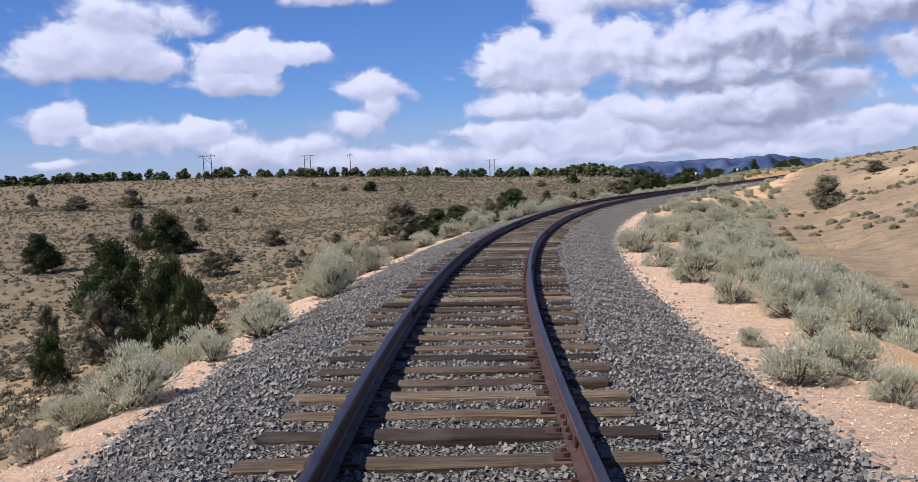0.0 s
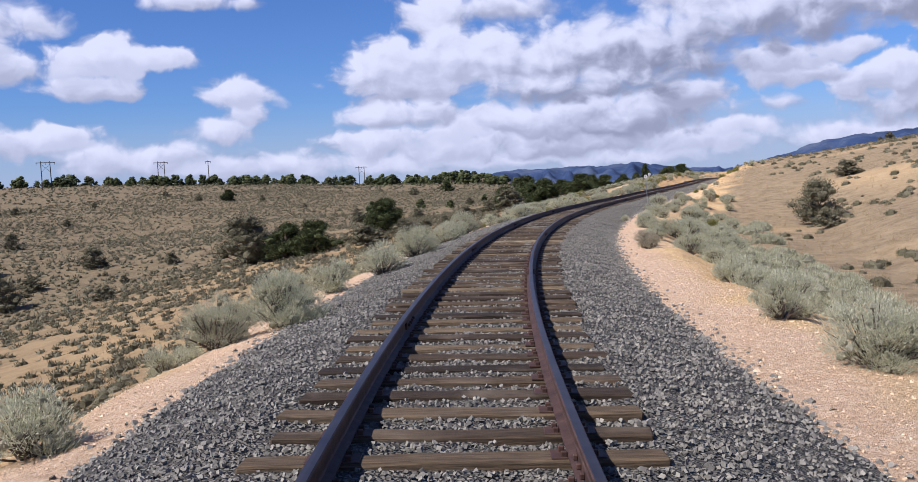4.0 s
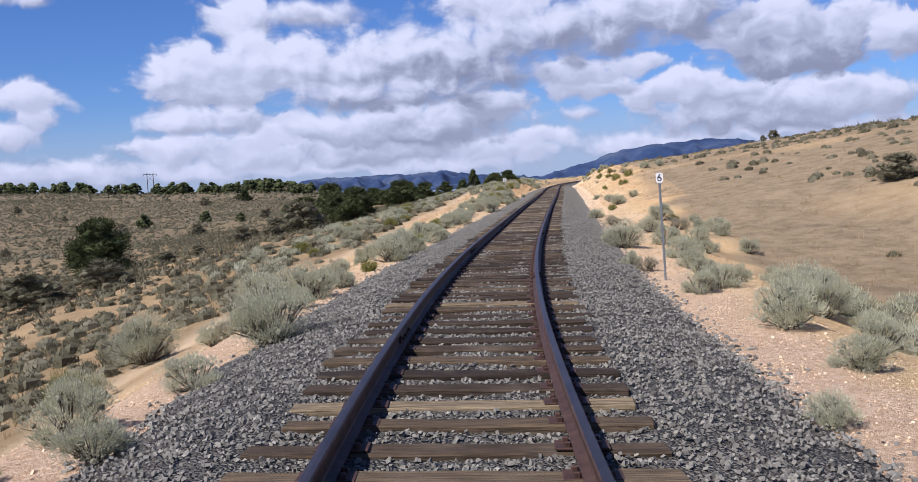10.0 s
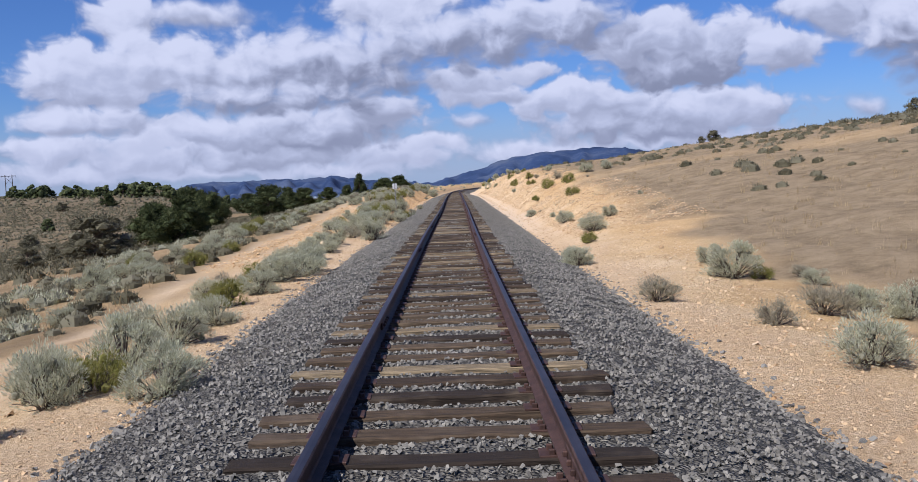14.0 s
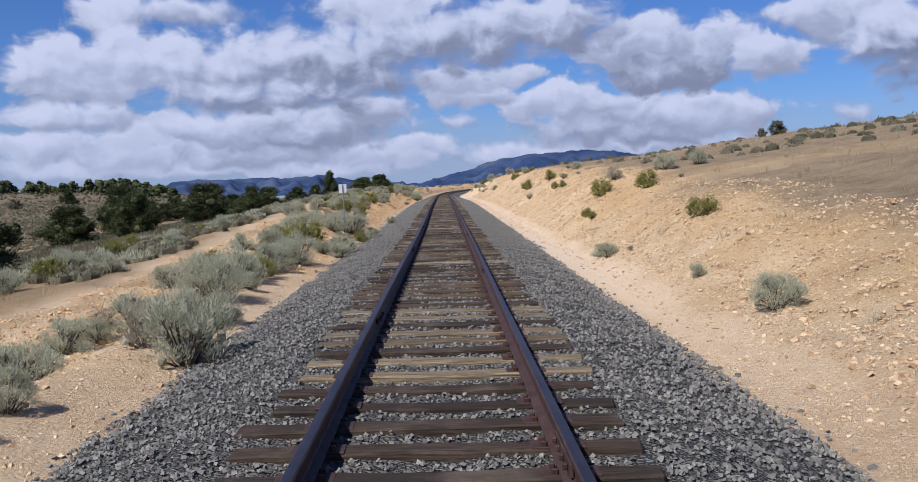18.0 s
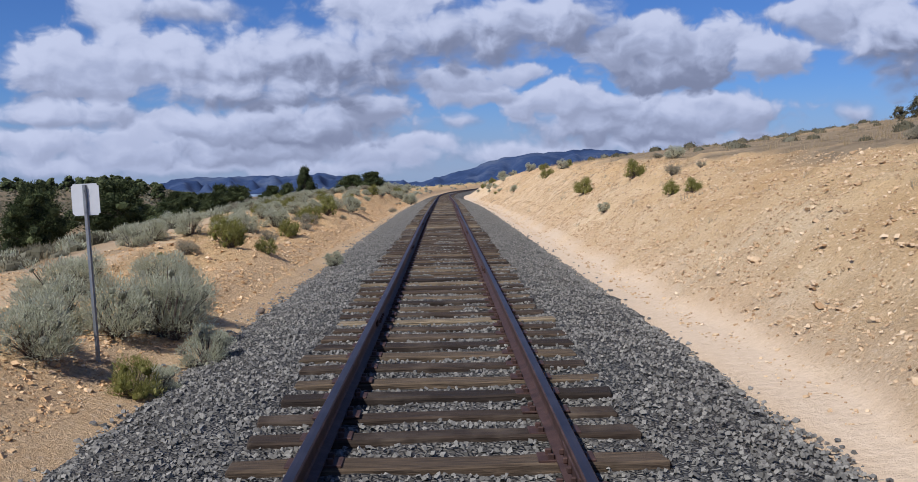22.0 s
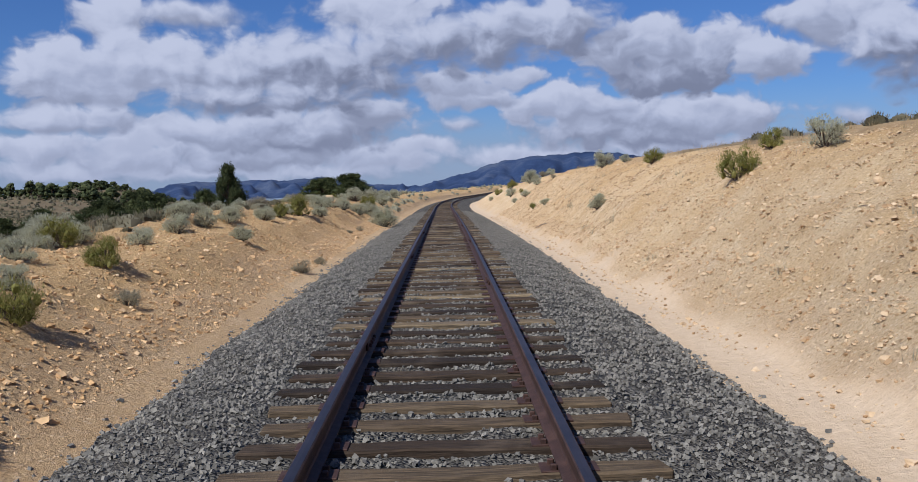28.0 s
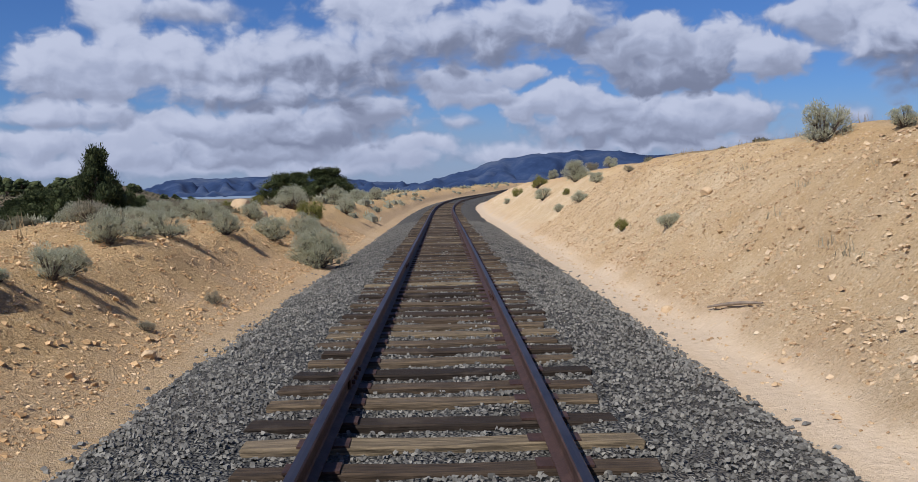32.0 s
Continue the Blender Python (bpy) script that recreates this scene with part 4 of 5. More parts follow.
class Kind:
    """One kind of plant: the first copy is the pattern itself; broad plants may have patterns of their own."""
    big = None

    def __init__(self, name, variants, label, category, group):
        self.items = [make_bush(name, v, label, category, group) for v in variants]
        self.used = [False] * len(self.items)

    def plant(self, i, s, d, size, tall=1.0, sink=.03, yaw=None, label="", rng=random.Random(5)):
        if self.big and size > 1.2:
            return self.big.plant(i, s, d, size, tall, sink, yaw, label, rng)
        i %= len(self.items)
        g = ground_point(s, d)
        if abs(d) < 3.1:
            g.z = float(place(s, d, max(float(height(s, d)), float(ballast_height(np.array(s), np.array(d)))))[2])
        m = Matrix.Translation(g - Vector((0, 0, sink * size)))
        m = m @ Matrix.Rotation(rng.uniform(0, 6.28) if yaw is None else yaw, 4, "Z") @ Matrix.Diagonal((size, size * rng.uniform(.85, 1.15), size * tall, 1))
        if not self.used[i]:
            self.used[i] = True
            ob = self.items[i]
            ob.matrix_basis = m
        else:
            ob = self.items[i].copy()
            scene.collection.objects.link(ob)
            ob.matrix_basis = m
            for ch in self.items[i].children:
                c2 = ch.copy(); scene.collection.objects.link(c2); c2.parent = ob
        if label:
            ob["label"] = label
        return ob


SAGE = Kind("sagebrush", [bush_meshes("sage", M_SAGE, 20 + i, 5200, .056, .0056, .50, .70, 28, .26) for i in range(6)],
            "silvery grey-green sagebrush on stony ground", "shrub", "sagebrush along the track")
SAGE.big = Kind("sagebrush", [bush_meshes("sage", M_SAGE, 30 + i, 16000, .034, .0032, .50, .66, 44, .22) for i in range(3)],
                "broad silvery grey-green sagebrush on stony ground", "shrub", "sagebrush along the track")
DRY = Kind("dry_brush", [bush_meshes("dry", M_DRYSAGE, 40 + i, 2600, .085, .0045, .5, .58, 20, .30) for i in range(3)],
           "straw-grey half-dry brush on stony ground", "shrub", "dry brush along the track")
GREEN = Kind("rabbitbrush", [bush_meshes("green", M_RABBIT, 50 + i, 3600, .060, .0058, .55, .58, 28, .38) for i in range(3)],
             "yellow-green dense rabbitbrush on stony ground", "shrub", "green brush along the track")

def sd_of(x, y):
    """Track coordinates of a far point of the ground."""
    side = -60.0 if x < -40 else 60.0
    yy = _y - side * np.sin(_h)
    s = float(np.interp(y, yy, SS))
    return s, x - float(np.interp(s, SS, _x + side * np.cos(_h))) + side


def juniper_meshes(seed, sprigs, leaf, clumps=34, leaf_l=.05, leaf_w=.008, tall=1.0, core=.55):
    """A juniper one metre high: a twisted tapering trunk, limbs, and a crown of leafy clumps with gaps."""
    rng = np.random.RandomState(seed)
    z = rng.uniform(.10, .93, clumps)
    prof = np.interp(z, [0, .15, .4, .7, 1], [.30, .44, .46, .30, .08])
    a = rng.uniform(0, 6.283, clumps)
    r = prof * rng.uniform(.35, 1.0, clumps) * rng.choice([1, 1, 1, .8, 1.15], clumps)
    c = np.stack([np.cos(a) * r, np.sin(a) * r, z * tall], 1)
    rad = rng.uniform(.08, .17, clumps)
    k = rng.randint(0, clumps, sprigs)
    v = rng.normal(size=(sprigs, 3)); v /= np.linalg.norm(v, axis=1)[:, None]
    p = c[k] + v * (rad[k] * rng.uniform(.35, 1.0, sprigs))[:, None]
    p[:, 2] = np.maximum(p[:, 2], .05)
    d = v * .6 + np.array([0, 0, .55]) + p * np.array([.6, .6, 0]) + rng.normal(size=(sprigs, 3)) * .25
    V, F = spikes(p, d, rng.uniform(.6, 1.4, sprigs) * leaf_l, rng.uniform(.6, 1.3, sprigs) * leaf_w, rng)
    bm = bmesh.new(); bmesh.ops.create_icosphere(bm, subdivisions=1, radius=1.0)
    bv = np.array([x.co[:] for x in bm.verts]); bf = np.array([[x.index for x in f.verts] for f in bm.faces]); bm.free()
    vs, fs, n = [V], [F], len(V)
    for i in range(clumps):
        vs.append(bv * (1 + rng.normal(0, .15, (len(bv), 1))) * rad[i] * core + c[i]); fs.append(bf + n); n += len(bv)
    q, pts = np.array([0.0, 0.0, -.05]), []
    for i in range(6):
        pts.append(q); q = q + np.array([rng.uniform(-.04, .04), rng.uniform(-.04, .04), .16 * tall])
    T, U = chain(pts, [.05, .042, .034, .026, .017, .008])
    segs = [((0, 0, max(c[i, 2] - .18, .04)), c[i], .014, .004) for i in range(clumps)]
    W, G = tubes(segs, 5)
    return (np.concatenate(vs), np.concatenate(fs), leaf), (T, U, M_BARK), (W, G, M_BARK)


class Trees(Kind):
    def __init__(self, name, variants, label, category, group):
        self.items = []
        for (V, F, leaf), (T, U, bark), (W, G, _) in variants:
            base = tagged(new(name), label, category, group)
            part("crown", V, F, leaf, base, smooth=False)
            part("trunk", T, U, bark, base, "brown shreddy twisted trunk", True)
            tagged(part("branchwork", W, G, bark, base, "thin brown limbs inside the crown", False), kind="stuff")
            self.items.append(base)
        self.used = [False] * len(self.items)

    def stand(self, i, s, d, wide, high, sink=.02, label="", rng=random.Random(8)):
        return self.plant(i, s, d, wide / .92, high / (wide / .92), sink, None, label, rng)


JUNIPER = Trees("juniper", [juniper_meshes(60 + i, 13000, M_JUNIPER, 70, .042, .008) for i in range(4)], "dark green juniper tree on the dry slope", "tree", "junipers on the slope")
GREYJ = Trees("brush_tree", [juniper_meshes(70 + i, 7000, M_GREYTREE, 60, .055, .005) for i in range(3)], "grey-brown bushy tree on the dry slope", "tree", "grey trees on the slope")
SMALLJ = Trees("distant_juniper", [juniper_meshes(80 + i, 900, M_JUNIPER, 34, .06, .014, 1.0, .9) for i in range(4)], "small dark juniper on the far ridge", "tree", "junipers on the ridge")

# shrubs beside the line: along, across, width in metres
for i, (s, d, w) in enumerate((
        (8.1, 3.68, 0.49), (8.9, -3.76, 0.55), (9.0, 3.10, 0.65), (9.2, -3.33, 0.93), (9.4, 3.66, 0.75), (11.2, 3.25, 0.36), (11.3, -3.15, 0.51),
        (11.8, 4.19, 0.69), (13.0, -2.97, 0.91), (13.2, 4.26, 0.76), (15.3, 3.91, 0.77), (17.6, -2.99, 1.22), (17.8, 3.78, 1.00), (18.3, 6.84, 1.19),
        (19.8, 5.35, 1.12), (22.4, 3.65, 0.83), (26.4, 3.42, 1.15), (30.9, 4.38, 1.06), (32.4, -3.69, 0.82), (34.4, 4.17, 1.12), (37.7, 7.02, 1.38),
        (37.8, 4.13, 0.85), (37.9, -3.75, 1.12), (38.6, -2.93, 1.27), (43.4, -3.26, 0.94), (45.4, -12.85, 1.16), (45.5, -2.60, 1.01), (50.3, -2.60, 1.27),
        )):
    SAGE.plant(i + 0, s, d, w * 1.1, 1.0)
for i, (s, d, w) in enumerate((
        (52.9, -4.74, 0.61), (56.2, -2.80, 0.98), (56.5, 4.11, 0.67), (59.8, -3.16, 1.04), (60.4, 4.29, 0.96), (62.2, 7.10, 1.10), (62.8, 6.64, 1.50),
        (63.5, 3.93, 0.87), (64.4, 3.87, 0.61), (65.4, 3.88, 0.66), (66.1, 3.79, 0.77), (67.9, 3.69, 0.64), (68.0, -2.73, 0.48),
        (68.6, 2.83, 0.41), (69.1, -3.42, 0.71), (70.6, -2.83, 0.58), (70.8, 3.83, 0.58), (71.8, 4.41, 0.62), (72.9, -2.60, 1.21), (73.6, 3.93, 0.91),
        (77.1, -3.33, 0.62), (77.3, 3.43, 0.61), (77.9, 3.91, 0.69), (78.4, -3.40, 0.99), (79.9, 4.52, 0.59), (79.9, -3.13, 0.59), (80.7, 4.03, 0.53),
        )):
    SAGE.plant(i + 1, s, d, w * 1.1, 1.0)
for i, (s, d, w) in enumerate((
        (82.1, 4.07, 0.68), (82.4, 2.77, 0.48), (84.3, 6.77, 0.69), (84.8, 4.14, 0.90), (86.0, -3.21, 1.08), (87.4, 2.98, 1.15), (88.2, -2.98, 0.93),
        (89.3, 4.26, 0.84), (89.3, -9.78, 0.54), (91.3, 5.38, 0.97), (92.2, 7.15, 0.72), (92.7, 4.93, 0.48), (92.9, 4.18, 0.76), (93.0, -2.81, 0.81),
        (94.3, -4.52, 0.84), (98.2, -3.56, 0.76), (98.2, 7.08, 0.79), (98.8, 6.60, 0.67), (99.4, -5.20, 0.82), (101.8, 5.40, 1.04), (102.0, -3.67, 0.75),
        (104.0, -3.65, 0.96), (105.0, 2.82, 0.63), (105.0, -3.31, 0.83),
        )):
    SAGE.plant(i + 2, s, d, w * 1.1, 1.0)
for i, (s, d, w) in enumerate((
        (67.9, -3.59, 0.33), (74.3, 6.64, 0.85), (78.1, -7.96, 0.91), (83.6, -3.29, 0.43), (101.8, 5.92, 0.45),
        )):
    GREEN.plant(i + 3, s, d, w * 1.1, 1.10)
for i, (s, d, w) in enumerate((
        (7.8, -3.61, 0.44), (28.8, -3.75, 0.92), (30.4, -3.79, 0.56), (51.5, 3.69, 0.61), (53.3, 3.70, 0.78), (63.8, -2.70, 0.14), (65.1, -2.65, 0.16),
        (66.0, -3.81, 1.21), (66.4, -2.79, 0.25), (81.1, 2.97, 0.54), (83.4, -6.58, 0.34), (96.1, 4.32, 0.57), (98.5, 3.24, 0.70),
        )):
    DRY.plant(i + 4, s, d, w * 1.1, 1.00)
for i, (s, d, w) in enumerate((
        (105.4, 2.89, 0.64), (119.6, 7.10, 0.21),
        )):
    SAGE.plant(i + 10, s, d, w * 1.15, 1.00)
for i, (s, d, w) in enumerate((
        (106.0, -3.44, 1.00),
        (122.9, -3.77, 1.08),
        (124.3, -3.54, 0.49), (125.5, -3.98, 1.00), (127.9, -3.83, 0.91), (129.9, -3.53, 1.14), (130.9, -4.23, 1.10), (132.8, -2.83, 0.60), (133.1, -3.32, 0.56),
        (134.4, -2.91, 0.77),
        )):
    SAGE.plant(i + 11, s, d, w * 1.15, 1.00)
for i, (s, d, w) in enumerate((
        (134.0, -3.84, 1.02),
        )):
    GREEN.plant(i + 15, s, d, w * 1.15, 1.10)
for i, (s, d, w) in enumerate((
        (128.0, 3.65, 0.46), (141.4, 8.01, 0.80), (141.5, 9.25, 0.75), (152.6, -2.47, 0.49), (153.7, -7.37, 0.79), (154.5, -7.17, 0.82), (154.6, -6.25, 0.81),
        (155.0, -5.40, 0.70), (157.8, -5.61, 0.93), (158.6, 4.71, 0.41), (159.0, -4.91, 0.84), (160.5, -5.18, 0.47), (161.9, -5.18, 0.52), (163.1, 7.87, 0.64),
        (163.2, -6.12, 0.58), (164.3, -5.85, 0.71), (165.9, -5.47, 0.66), (166.9, -6.28, 0.70), (171.3, -5.92, 0.71), (172.1, -5.29, 0.58), (172.5, -4.65, 0.66),
        (173.7, -4.16, 1.00), (178.5, -4.88, 0.44), (180.9, -5.90, 0.54), (184.1, 6.63, 0.72), (185.1, -5.50, 0.50), (185.5, -7.58, 0.59), (186.0, -6.93, 0.48),
        )):
    SAGE.plant(i + 30, s, d, w * 1.1, 1.05)
for i, (s, d, w) in enumerate((
        (188.3, -5.76, 0.66), (190.4, -4.81, 0.49), (191.5, -5.94, 0.68), (192.8, -5.65, 0.63), (193.5, -5.74, 0.53), (195.4, -6.01, 0.50), (195.7, -5.27, 0.59),
        (197.3, -5.46, 0.61), (198.1, 4.92, 0.66), (201.8, -5.64, 0.55), (203.4, -4.81, 0.21), (204.7, -4.79, 0.58), (205.5, -4.90, 0.55), (208.4, -5.36, 0.76),
        (209.2, 7.95, 0.50), (209.4, -5.23, 0.53), (210.3, -4.98, 0.78), (210.8, 7.22, 1.00), (213.0, 4.83, 0.48), (214.8, -4.93, 0.75), (216.7, -3.15, 1.47),
        (218.5, -6.40, 0.81), (218.9, -4.61, 1.00), (221.9, -5.74, 0.72), (222.3, -4.24, 1.13), (230.3, 5.39, 0.60), (230.4, -5.83, 1.30), (231.6, 6.29, 0.62),
        )):
    SAGE.plant(i + 31, s, d, w * 1.1, 1.05)
for i, (s, d, w) in enumerate((
        (232.3, 4.81, 0.49), (237.3, 7.84, 0.70), (237.7, -4.52, 1.10), (242.1, 6.94, 1.52), (244.5, 5.45, 0.89), (245.3, -5.85, 1.42), (253.7, -5.40, 1.34),
        (262.1, 8.00, 0.93), (263.4, 4.75, 0.60), (266.8, -5.28, 1.36),
        )):
    SAGE.plant(i + 32, s, d, w * 1.1, 1.05)
for i, (s, d, w) in enumerate((
        (136.5, 4.61, 0.31), (137.0, 6.44, 0.70), (137.4, 4.49, 0.17), (140.9, 5.62, 0.81), (149.2, -5.40, 0.23), (151.1, -4.50, 0.83), (151.3, -3.78, 0.46),
        (152.6, 5.72, 0.43), (153.7, 5.52, 0.45), (158.0, -4.37, 0.66), (161.3, 6.12, 0.74), (162.9, -4.61, 0.64), (165.5, -4.70, 0.64), (166.4, 5.29, 0.74),
        (169.2, -4.68, 0.96), (177.1, -4.27, 0.58), (181.6, -4.92, 0.55), (185.0, -6.95, 0.69), (187.4, 6.14, 0.83), (190.0, 7.74, 0.58), (199.3, -5.39, 0.61),
        (201.1, 7.35, 0.68), (202.6, -5.30, 0.99), (217.6, 4.66, 0.40), (226.9, -4.68, 0.97), (234.8, 5.46, 0.36), (254.7, 6.23, 0.99), (263.1, 5.51, 0.86),
        )):
    GREEN.plant(i + 33, s, d, w * 1.1, 1.30)
for i, (s, d, w) in enumerate((
        (126.8, 3.92, 0.17), (136.8, 7.45, 0.21), (142.7, 6.39, 0.78), (148.4, 8.83, 0.49), (150.1, -5.17, 0.53), (154.7, -4.34, 0.51), (157.2, 7.16, 0.29),
        (157.2, 6.36, 0.52), (159.5, -4.11, 0.39), (160.6, -4.36, 0.62), (164.5, 7.58, 0.38), (164.6, -4.59, 0.59), (171.3, -4.23, 0.31), (180.3, -4.19, 0.38),
        (188.9, -3.18, 0.48), (191.6, -3.11, 0.35), (204.7, -3.67, 0.23), (207.8, -3.56, 0.34), (229.2, 7.12, 0.45), (244.1, 8.01, 0.81),
        )):
    DRY.plant(i + 34, s, d, w * 1.1, 1.00)
for i, (s, d, w) in enumerate((
        (20.7, -3.69, 1.08), (22.9, -3.76, 1.09), (19.6, -3.51, 0.64), (24.2, -3.31, 0.71), (23.0, -3.31, 0.57),
        )):
    SAGE.plant(i + 2, s, d, w * 1.1, 1.25)
for i, (s, d, w) in enumerate((
        (142.3, -3.31, 1.26), (141.5, -3.64, 0.85), (141.2, -2.59, 0.58), (139.9, -2.70, 0.37), (143.4, -3.47, 0.80), (117.6, -2.86, 1.05), (112.7, -3.70, 0.46), (114.2, -3.82, 0.52), (115.2, -3.76, 0.55), (120.4, -3.70, 0.73), (120.6, -3.14, 0.74), (120.4, -4.31, 0.74), (110.8, -4.10, 0.67), (109.3, -3.78, 0.76), (112.3, -4.35, 0.53),
        )):
    SAGE.plant(i + 1, s, d, w * 1.1, 1.1)
for i, (s, d, w) in enumerate((
        (118.5, 4.11, 0.67), (112.6, 4.27, 0.81), (115.7, 5.31, 0.58), (128.5, 3.60, 0.48), (121.7, 4.02, 0.31),
        )):
    SAGE.plant(i + 1, s, d, w * 1.1, 1.0)
for i, (s, d, w) in enumerate((
        (139.6, -2.86, 0.54), (110.4, 3.85, 0.48), (126.7, 5.39, 0.65), (137.0, 4.54, 0.40),
        )):
    GREEN.plant(i + 1, s, d, w * 1.1, 1.1)
for i, (s, d, w) in enumerate((
        (59.6, -11.11, 1.70), (52.2, -4.17, 0.78), (52.5, -2.65, 0.77), (62.0, -3.20, 1.25), (58.2, -2.82, 0.81), (93.1, -4.00, 0.84), (94.3, -3.66, 0.91),
        (96.2, -3.61, 0.81), (77.3, -7.34, 1.01), (80.7, -7.64, 1.45), (80.4, -4.78, 1.48),
        )):
    SAGE.plant(i + 3, s, d, w * 1.1, 1.1)
# junipers and grey trees: along, across, width, height
for i, (s, d, w, h) in enumerate((
        (74.5, -52.2, 7.1, 7.7), (50.2, -24.4, 3.8, 5.4), (48.2, -21.4, 2.6, 3.6), (43.5, -26.7, 2.2, 2.7), (108.4, -103.4, 6.0, 5.8),
        (132.1, -99.8, 8.5, 6.9), (119.1, -40.3, 5.1, 3.7), (123.9, -30.6, 4.6, 3.8), (329.7, -186.0, 5.6, 4.0), (413.1, -142.2, 4.8, 4.3),
        (221.1, -38.0, 6.0, 5.6), (269.3, -47.0, 4.0, 2.9), (138.0, -15.3, 3.4, 2.7), (141.5, -18.0, 2.7, 2.7), (195.0, -21.6, 4.8, 3.6),
        (199.0, -23.5, 2.6, 2.6), (221.0, -26.0, 2.6, 2.2), (201.0, -30.0, 4.6, 4.2), (207.0, -39.0, 5.4, 4.0), (295.0, -47.0, 6.0, 4.2),
        (235.0, -15.0, 2.3, 3.6), (236.8, -17.2, 2.4, 2.4), (259.0, -27.5, 4.6, 3.6), (265.0, -24.0, 3.6, 3.0),
        )):
    JUNIPER.stand(i, s, d, w * 1.05, h * 1.05)
for i, (s, d, w, h) in enumerate((
        (251.0, -28.5, 3.6, 3.0), (282.0, -15.0, 4.4, 3.1), (288.0, -12.5, 4.4, 3.2), (294.0, -16.0, 4.6, 3.3), (300.0, -13.5, 4.6, 3.5),
        (290.0, -43.5, 5.0, 3.6), (301.0, -44.0, 5.5, 3.6), (287.0, -51.0, 5.0, 3.6), (272.0, -33.0, 4.6, 4.2), (310.0, -40.0, 4.0, 3.6),
        (110.4, -32.5, 4.0, 3.2),
        )):
    JUNIPER.stand(i, s, d, w * 1.05, h * 1.05)
for i, (s, d, w, h) in enumerate((
        (48.9, -27.7, 3.9, 4.0), (67.0, -51.3, 2.2, 3.3), (208.5, -202.8, 8.2, 4.6), (237.9, -210.1, 6.9, 6.0), (140.3, -114.1, 4.6, 6.9),
        (114.0, -74.4, 4.8, 3.9), (142.9, -84.9, 4.2, 2.9), (218.0, -232.4, 4.0, 4.0), (109.0, -56.5, 2.3, 1.7), (169.9, -124.2, 3.4, 2.9),
        (120.4, -46.2, 7.3, 5.4), (105.8, -24.9, 3.8, 1.9), (147.7, -28.7, 1.9, 1.5), (85.4, 12.4, 3.0, 2.5), (80.0, 12.6, 1.6, 1.0),
        (103.3, 15.4, 2.2, 1.1), (124.6, -26.1, 1.6, 0.8), (106.9, -21.7, 2.8, 1.6), (126.2, -24.4, 1.2, 0.8), (154.7, -29.8, 1.5, 1.0),
        (384.0, -141.9, 4.4, 3.1), (136.0, -19.5, 4.0, 2.4), (150.0, -26.0, 3.0, 1.9),
        )):
    GREYJ.stand(i, s, d, w * 1.05, h * 1.05)

# more sagebrush of the same stands, where it grows thickly
rng = random.Random(33)
taken = [(o.location.x, o.location.y) for o in scene.objects if o.name.split(".")[0] in ("sagebrush", "dry_brush", "rabbitbrush")]


def thicken(count, srange, drange, wide, kinds, gap):
    for i in range(count):
        s, d, w = rng.uniform(*srange), rng.uniform(*drange), rng.uniform(*wide)
        g = ground_point(s, d)
        if any((g.x - x) ** 2 + (g.y - y) ** 2 < (gap + w * .35) ** 2 for x, y in taken) or road_at(np.array(s), np.array(d)) > .05:
            continue
        taken.append((g.x, g.y))
        kinds[i % len(kinds)].plant(i, s, d, w)


thicken(70, (76, 132), (-5.2, -3.6), (.5, .9), [SAGE, SAGE, SAGE, DRY, GREEN], .25)
thicken(26, (8, 72), (-5.6, -4.2), (.6, 1.2), [SAGE, SAGE, DRY], .5)
thicken(60, (3, 80), (4.9, 6.6), (.7, 1.4), [SAGE], .3)
thicken(14, (80, 104), (5.2, 7.0), (.5, .9), [SAGE, SAGE, DRY], .5)
thicken(22, (126, 146), (-5.6, -3.6), (.7, 1.2), [SAGE, SAGE, SAGE, GREEN], .3)
thicken(110, (150, 240), (-12.0, -6.2), (.5, .95), [SAGE, SAGE, DRY, SAGE, GREEN], .25)
thicken(16, (152, 182), (-8.0, -5.0), (.5, .9), [GREEN, SAGE], .2)
thicken(40, (100, 150), (-13, -8.3), (.6, 1.2), [SAGE, SAGE, GREEN], .3)

# junipers along the crest of the far ridge and on the knoll
rng = random.Random(21)


def crest(x0, y0, az):
    """Where the ground stands highest against the sky in that direction."""
    best = (-9, 0, 0, 0)
    for k in range(40):
        r = 170 + k * 17
        x, y = x0 + math.sin(radians(az)) * r, y0 + math.cos(radians(az)) * r
        s, d = sd_of(x, y)
        e = (ground_point(s, d).z - 1.0) / r
        if e > best[0]:
            best = (e, s, d, r)
    return best


for i in range(190):
    e, s, d, r = crest(0, 0, rng.uniform(-56, -15))
    h = r * rng.uniform(.005, .0115)
    SMALLJ.stand(i, s + rng.uniform(-24, 2), d + rng.uniform(-2, 26), h * rng.uniform(.95, 1.45), h, .08)
for i in range(30):
    e, s, d, r = crest(-18, 190, rng.uniform(-29, -14))
    h = r * rng.uniform(.004, .009)
    SMALLJ.stand(i, s + rng.uniform(-20, 2), d + rng.uniform(-2, 20), h * rng.uniform(1.1, 1.8), h, .1)
for i in range(44):
    s, d = sd_of(-308 + rng.gauss(0, 34), 965 + rng.gauss(0, 50))
    h = rng.uniform(3.5, 6.5)
    SMALLJ.stand(i, s, d, h * 1.5, h, .1)
